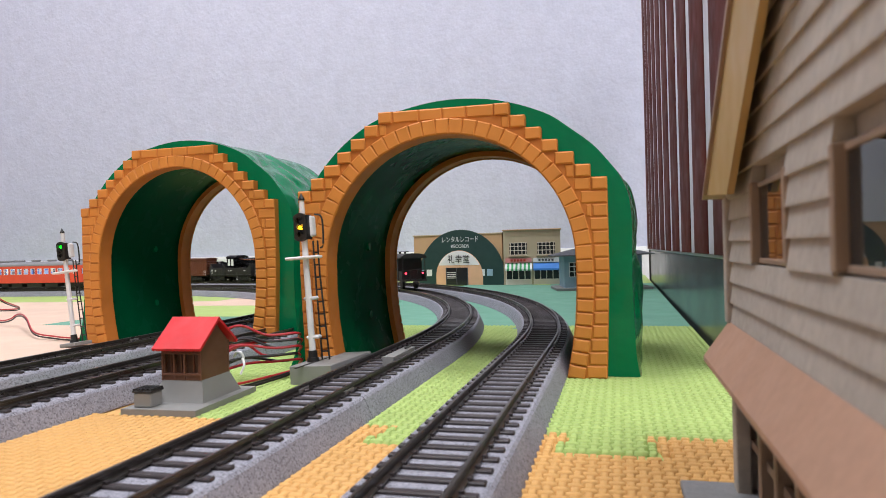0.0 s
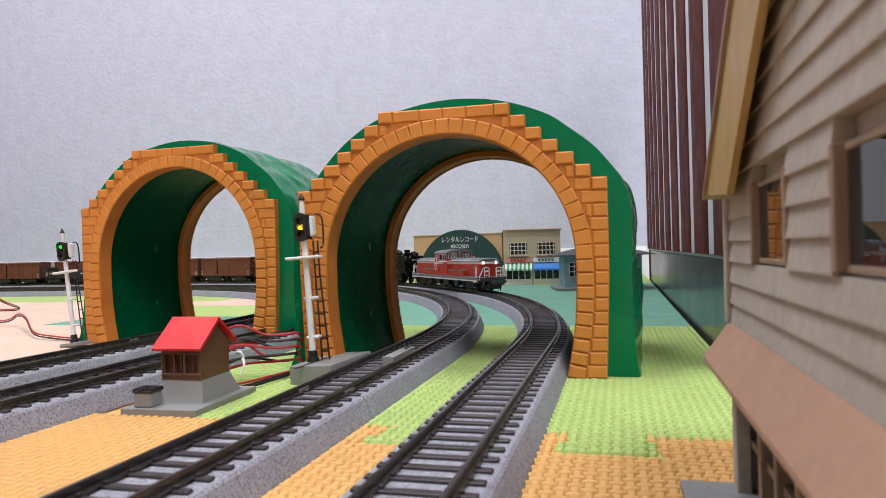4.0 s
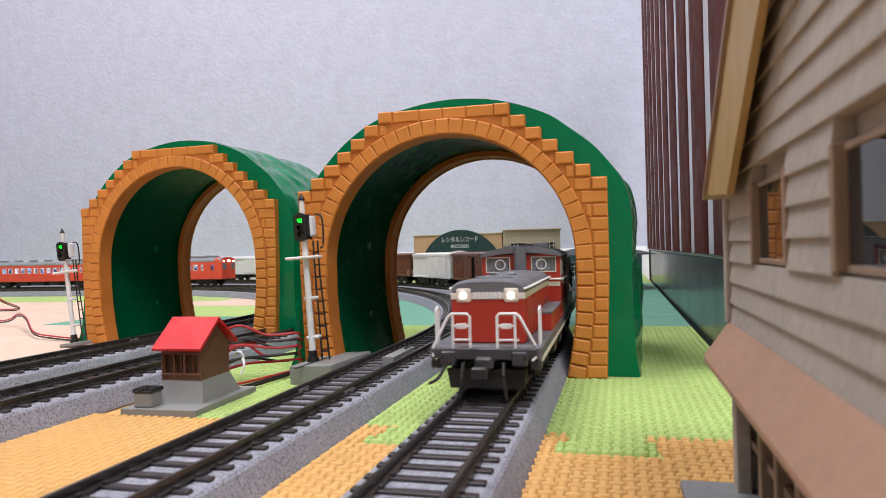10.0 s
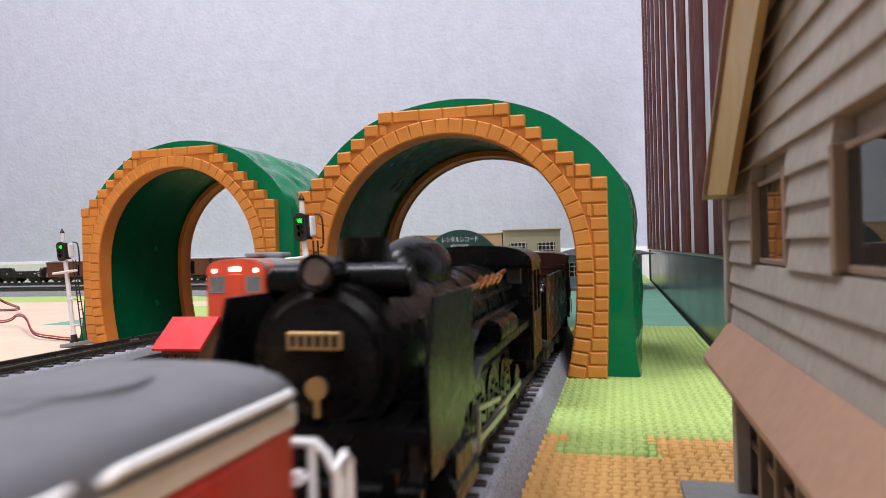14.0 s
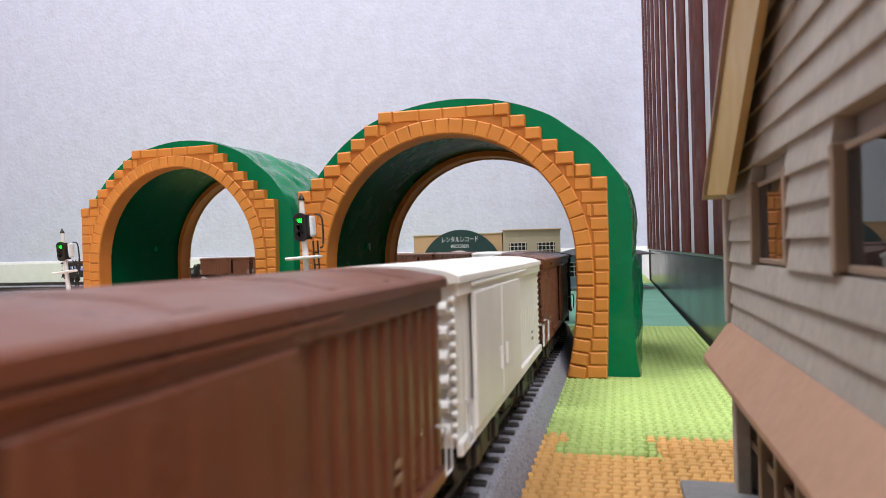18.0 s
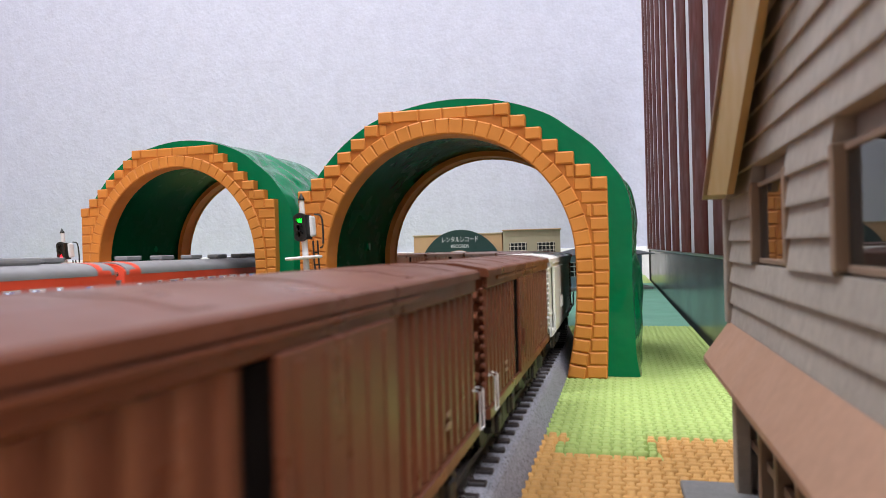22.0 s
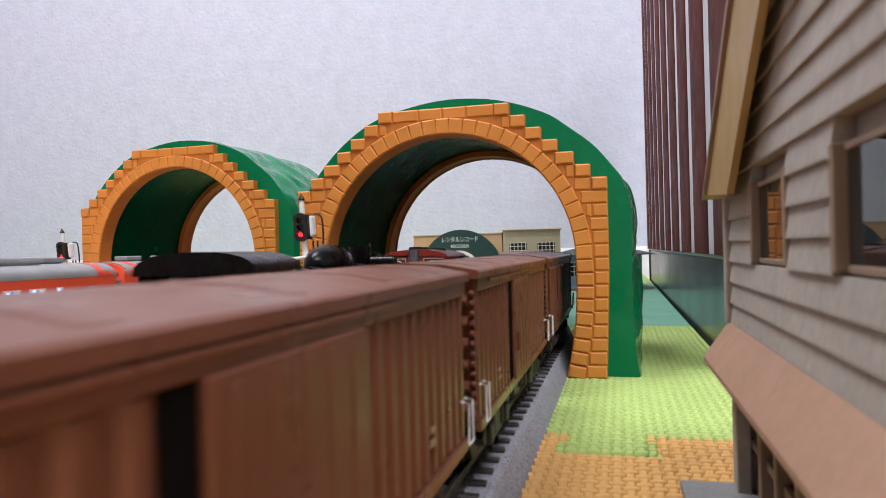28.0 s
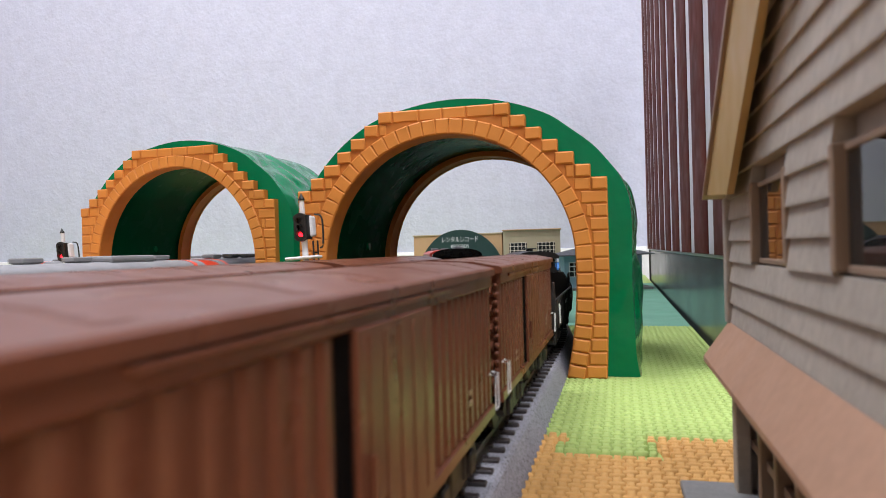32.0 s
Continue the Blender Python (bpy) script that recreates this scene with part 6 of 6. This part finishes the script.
def railcar(label, front_lit=True, tail_lit=False):
    """Vermilion diesel railcar."""
    t = thing("railcar", Matrix(), label, "railcar", "vermilion railcars")
    HL, HW = 122.0, 17.6
    ywin = [-78 + 13.6 * k for k in range(12)]
    small = (-92.0, 84.5)
    for sx in (-1, 1):
        bm = bm_new()
        holes = [(y - 4.6, y + 4.6, 24.6, 34.2) for y in ywin] + [(y - 2.0, y + 2.0, 24.6, 34.2) for y in small] + [(-112.5, -106.5, 24.0, 33.5), (101, 107, 24.0, 33.5)]
        pierced(bm, "x", sx * (HW - 0.5), 1.0, -HL, HL, 10.5, 39.0, holes)
        part("body_side", bm, M_DMU, t, "vermilion body side")
        for y, w in [(y, 9.2) for y in ywin] + [(y, 4.0) for y in small]:
            bm = bm_new()
            holes = [(y - w / 2 + 0.6, y + w / 2 - 0.6, 25.2, 30.2), (y - w / 2 + 0.6, y + w / 2 - 0.6, 30.8, 33.6)]
            pierced(bm, "x", sx * (HW - 0.2), 0.6, y - w / 2, y + w / 2, 24.6, 34.2, holes)
            part("window_frame", bm, M_WHITE, t)
        for y in (-109.5, 104):
            bm = bm_new()
            pierced(bm, "x", sx * (HW + 0.02), 0.5, y - 6.5, y + 6.5, 11.5, 37.0, [(y - 3, y + 3, 24.0, 33.5)])
            part("passenger_door", bm, M_DMU, t)
    bm = bm_new()
    box(bm, 0, 0, 24.5, 2 * HW - 5, 2 * HL - 24, 10)
    part("lit_interior", bm, M_COACHIN, t, "bluish lit interior")
    for k in range(13):
        for sx in (-1, 1):
            bm = bm_new()
            ball(bm, sx * (HW - 2.4), -84 + 14.2 * k, 33.0, 0.9, 1, 1, 0.8, 8)
            part("saloon_lamp", bm, M_COACHLIGHT, t, "small white saloon lamp")
    bm = bm_new()
    prism(bm, rounded_top(HW + 0.2, 38.4, 45.4, 39.4, 12, 0.7), -HL + 1, HL - 1, "y")
    part("roof", bm, M_DMUROOF, t, "grey roof", smooth=True)
    for sy in (-1, 1):
        bm = bm_new()
        sec = rounded_top(HW + 0.25, 38.3, 45.6, 39.4, 12, 0.7)
        loft(bm, [[(x, sy * (HL - 13), z) for x, z in sec], [(x, sy * (HL - 4), z if z < 41 else z - 0.3) for x, z in sec],
                  [(x * 0.985, sy * (HL + 0.2), z if z < 40 else 40 + (z - 40) * 0.5) for x, z in sec]])
        part("roof_end", bm, M_DMU, t, "vermilion rounded roof end", smooth=True)
    for k in range(7):
        bm = bm_new()
        y = -96 + 32 * k
        if k == 5:
            box(bm, 0, y, 44.5, 20, 36, 4.2, 1.6, segs=2)
        else:
            box(bm, 0, y, 45.8, 8.4, 13, 2.6, 0.5)
            for dx in (-2.6, 2.6):
                box(bm, dx, y, 44.6, 1.2, 10, 1.6)
        part("roof_ventilator", bm, M_DMUROOF, t)
    for sy in (-1, 1):
        e = new("cab_end")
        e.parent = t
        y = sy * (HL - 0.3)
        bm = bm_new()
        prism(bm, rounded_top(HW - 0.2, 10.5, 44.8, 39.0, 12, 0.7), y - sy * 1.6, y + sy * 0.6, "y")
        part("end_wall", bm, M_DMU, e, "vermilion end wall", smooth=True)
        for x, w in ((-11, 8.4), (0, 6.2), (11, 8.4)):
            bm = bm_new()
            box(bm, x, y + sy * 0.7, 26.6, w, 0.5, 8.6, 0.2)
            part("end_window", bm, M_ENDPANE, e)
            bm = bm_new()
            for dx in (-w / 2, w / 2):
                box(bm, x + dx, y + sy * 0.95, 26.3, 0.6, 0.5, 9.2)
            for z in (26.2, 35.0):
                box(bm, x, y + sy * 0.95, z, w + 0.6, 0.5, 0.6)
            part("window_trim", bm, M_DMUROOF, e)
        bm = bm_new()
        box(bm, 0, y + sy * 0.9, 11, 8.4, 0.8, 25.5, 0.3)
        part("end_door", bm, M_DMU, e)
        lit = front_lit if sy > 0 else tail_lit
        bm = bm_new()
        box(bm, 0, y + sy * 1.0, 38.2, 6.4, 1.2, 2.6, 0.4)
        part("destination_light", bm, M_LAMP if lit and sy > 0 else M_WHITE, e)
        for x in (-12.6, 12.6):
            bm = bm_new()
            cyl(bm, (x, y + sy * 0.6, 38.6), (x, y + sy * 1.6, 38.6), 1.25, n=14)
            part("end_lamp", bm, (M_LAMP if sy > 0 else M_TAIL) if lit else M_LAMP_OFF, e)
        coupler(t, sy * (HL + 2.4), 8.6)
    bm = bm_new()
    for y, l in ((-44, 26), (-10, 30), (26, 22), (50, 14)):
        box(bm, 0, y, 3.6, 30, l, 7, 0.8)
    box(bm, 0, 0, 9.6, 33, 2 * HL - 4, 1.4)
    part("underfloor_gear", bm, M_UNDER, t)
    for y in (88, -88):
        bogie(t, y, 26, 5.4, 12.8)
    return t


# ---- trains ----
def ride(route, s, half, back):
    """Pose of a vehicle whose two trucks stand half before and behind s."""
    a, b = route.world(s + half, 0, RAIL), route.world(s - half, 0, RAIL)
    c = (a + b) / 2
    d = (b - a) if back else (a - b)
    return pose(c.x, c.y, RAIL, 0, 0, math.degrees(math.atan2(-d.x, d.y)))


def along(table, t):
    """Where the train is at t; smooth through the table."""
    ts = [p[0] for p in table]
    i = max(0, min(len(ts) - 2, next((k for k, q in enumerate(ts) if q > t), len(ts)) - 1))

    def slope(k):
        if k <= 0:
            return (table[1][1] - table[0][1]) / (ts[1] - ts[0])
        if k >= len(ts) - 1:
            return (table[-1][1] - table[-2][1]) / (ts[-1] - ts[-2])
        return (table[k + 1][1] - table[k - 1][1]) / (ts[k + 1] - ts[k - 1])

    h = ts[i + 1] - ts[i]
    u = (t - ts[i]) / h
    y0, y1, m0, m1 = table[i][1], table[i + 1][1], slope(i) * h, slope(i + 1) * h
    return y0 * (2 * u ** 3 - 3 * u ** 2 + 1) + m0 * (u ** 3 - 2 * u ** 2 + u) + y1 * (3 * u ** 2 - 2 * u ** 3) + m1 * (u ** 3 - u ** 2)


# forward position of each train's reference point along its route
MAIN = [(0.0, 1.010), (2.0, 0.820), (4.0, 0.632), (6.0, 0.447), (8.0, 0.283), (9.0, 0.188), (10.0, 0.0765), (11.0, -0.0235), (12.0, -0.119), (13.0, -0.2125), (14.2, -0.3225), (16.6, -0.5424), (17.7, -0.6531), (20.0, -0.8775), (22.0, -1.0668), (24.0, -1.2528), (26.0, -1.4378), (28.0, -1.6238), (30.0, -1.813), (32.0, -2.0075)]
REAR_FREIGHT = [(0.0, 0.692), (5.5, 1.228), (11.0, 1.675), (16.0, 2.06), (22.0, 2.40), (32.0, 2.45)]
SECOND = [(0.0, -1.30), (10.0, -1.28), (18.0, -0.63), (25.0, -0.044), (27.5, 0.1825), (28.0, 0.2245), (29.0, 0.303), (30.0, 0.383), (32.0, 0.543)]
RAILCAR_IN = [(0.0, 2.42), (3.0, 2.24), (6.0, 1.76), (7.5, 1.47), (8.0, 1.367), (9.5, 1.107), (10.0, 1.017), (10.5, 0.945), (11.5, 0.776), (12.5, 0.57), (13.5, 0.325), (14.0, 0.20), (14.35, 0.139), (15.5, -0.06), (17.0, -0.358), (17.5, -0.458), (20.0, -0.95), (26.0, -1.85), (32.0, -1.88)]
RAILCAR_GONE = [(0.0, 1.135), (0.7, 1.20), (1.4, 1.265), (2.0, 1.33), (3.0, 1.45), (5.0, 1.72), (9.0, 2.05), (32.0, 2.06)]
RAILCAR_OUT = [(0.0, -1.12), (8.0, -0.80), (19.0, 0.130), (20.0, 0.225), (22.0, 0.414), (28.0, 0.912), (32.0, 1.244)]

TRAINS = []


def fleet(route, table, back, cars):
    """cars: (thing, distance of its middle behind the reference point, half the truck distance)."""
    for ob, behind, half in cars:
        TRAINS.append((ob, route, table, back, behind, half))


def loco_set(tag):
    return [(diesel("red diesel locomotive with grey hoods and white handrails" + tag, 112.0), 0.0, 0.072),
            (steam_engine("black steam locomotive with smoke deflectors" + tag), 0.0, 0.03),
            (coal_tender("black tender heaped with glinting coal" + tag), 0.0, 0.022)]


first = loco_set("")
BROWN = boxcar("brown covered van with corrugated ends and sliding doors", M_VAN, M_VAN, gap=19.5)
GAP = boxcar("brown covered van with its sliding door partly open", M_VAN, M_VAN, False, True, 23.0)
AJAR = boxcar("brown covered van with a dark slit beside its door", M_VAN, M_VAN, gap=-4.6)
bm = bm_new()
box(bm, -14.75, -3.2, 14.0, 0.5, 0.5, 19.0, 0.1)
part("door_post", bm, M_TAN, AJAR, "tan door post")
PALE = boxcar("off-white covered van with corrugated ends", M_VANWHITE, M_VANWHITE, True, False, 21.0)
COALCAR = gondola("black drop-side wagon with raised ends")
VAN_END = brake_van("black brake van with lit windows and red tail lamps")
RAILCAR_A = railcar("vermilion railcar with lit windows and lit front lamps")

cars = [(first[0][0], 0.108, 0.080), (first[1][0], 0.326, 0.028), (first[2][0], 0.459, 0.025)]
x = 0.512
kinds_used = set()
for c_ in "gwabbwbbbgbbkkv":
    src = {"a": AJAR, "b": BROWN, "g": GAP, "w": PALE, "k": COALCAR, "v": VAN_END}[c_]
    ob = src if c_ not in kinds_used else copy_thing(src, Matrix())
    kinds_used.add(c_)
    L_ = {"v": 0.105, "k": 0.119}.get(c_, 0.1368)
    cars.append((ob, x + L_ / 2, {"v": 0.024, "k": 0.03}.get(c_, 0.034)))
    x += L_
fleet(ROUTE_R1, MAIN, True, cars)

cars = [(copy_thing(VAN_END, Matrix()), -0.045, 0.024)]
x = -0.099
for c_ in "bbkkbbbbbb":
    src = {"b": BROWN, "k": COALCAR}[c_]
    ob = src if c_ not in kinds_used else copy_thing(src, Matrix())
    kinds_used.add(c_)
    L_ = 0.119 if c_ == "k" else 0.1368
    cars.append((ob, x - L_ / 2, 0.03 if c_ == "k" else 0.034))
    x -= L_
fleet(ROUTE_R2, REAR_FREIGHT, False, cars)

cars = [(diesel("red diesel shunter with a short rear hood and grey roofs", 59.0), 0.0, 0.040), (copy_thing(first[1][0], Matrix()), 0.158, 0.028), (copy_thing(first[2][0], Matrix()), 0.291, 0.025)]
for k in range(5):
    cars.append((copy_thing(BROWN if k % 2 else GAP, Matrix()), 0.344 + 0.0684 + 0.1368 * k, 0.034))
fleet(ROUTE_R2, SECOND, False, cars)

fleet(ROUTE_L1, RAILCAR_IN, True, [(RAILCAR_A, 0.124, 0.088), (copy_thing(RAILCAR_A, Matrix()), 0.373, 0.088)])
fleet(ROUTE_L2, RAILCAR_GONE, False, [(copy_thing(RAILCAR_A, Matrix()), -0.124, 0.088), (copy_thing(RAILCAR_A, Matrix()), -0.373, 0.088)])
fleet(ROUTE_L2, RAILCAR_OUT, False, [(copy_thing(RAILCAR_A, Matrix()), 0.124 + 0.249 * k, 0.088) for k in range(5)])


def motions():
    for ob, route, table, back, behind, half in TRAINS:
        rows = []
        for k in range(65):
            t = k * 0.5
            s = along(table, t) + (behind if back else -behind)
            rows.append((t, ride(route, s, half, back)))
        walk(ob, rows)
    def turn(*rows):
        return [(t, pose(0, 0, 0, 0, 0, a)) for t, a in rows]
    walk(SLIDE_R, turn((0.0, -120), (4.3, -120), (4.4, -60), (4.5, 0), (26.3, 0), (26.4, 60), (26.5, 120), (32.0, 120)))
    walk(SLIDE_L, turn((0.0, 0), (19.7, 0), (19.8, 60), (19.9, 120), (32.0, 120)))


motions()
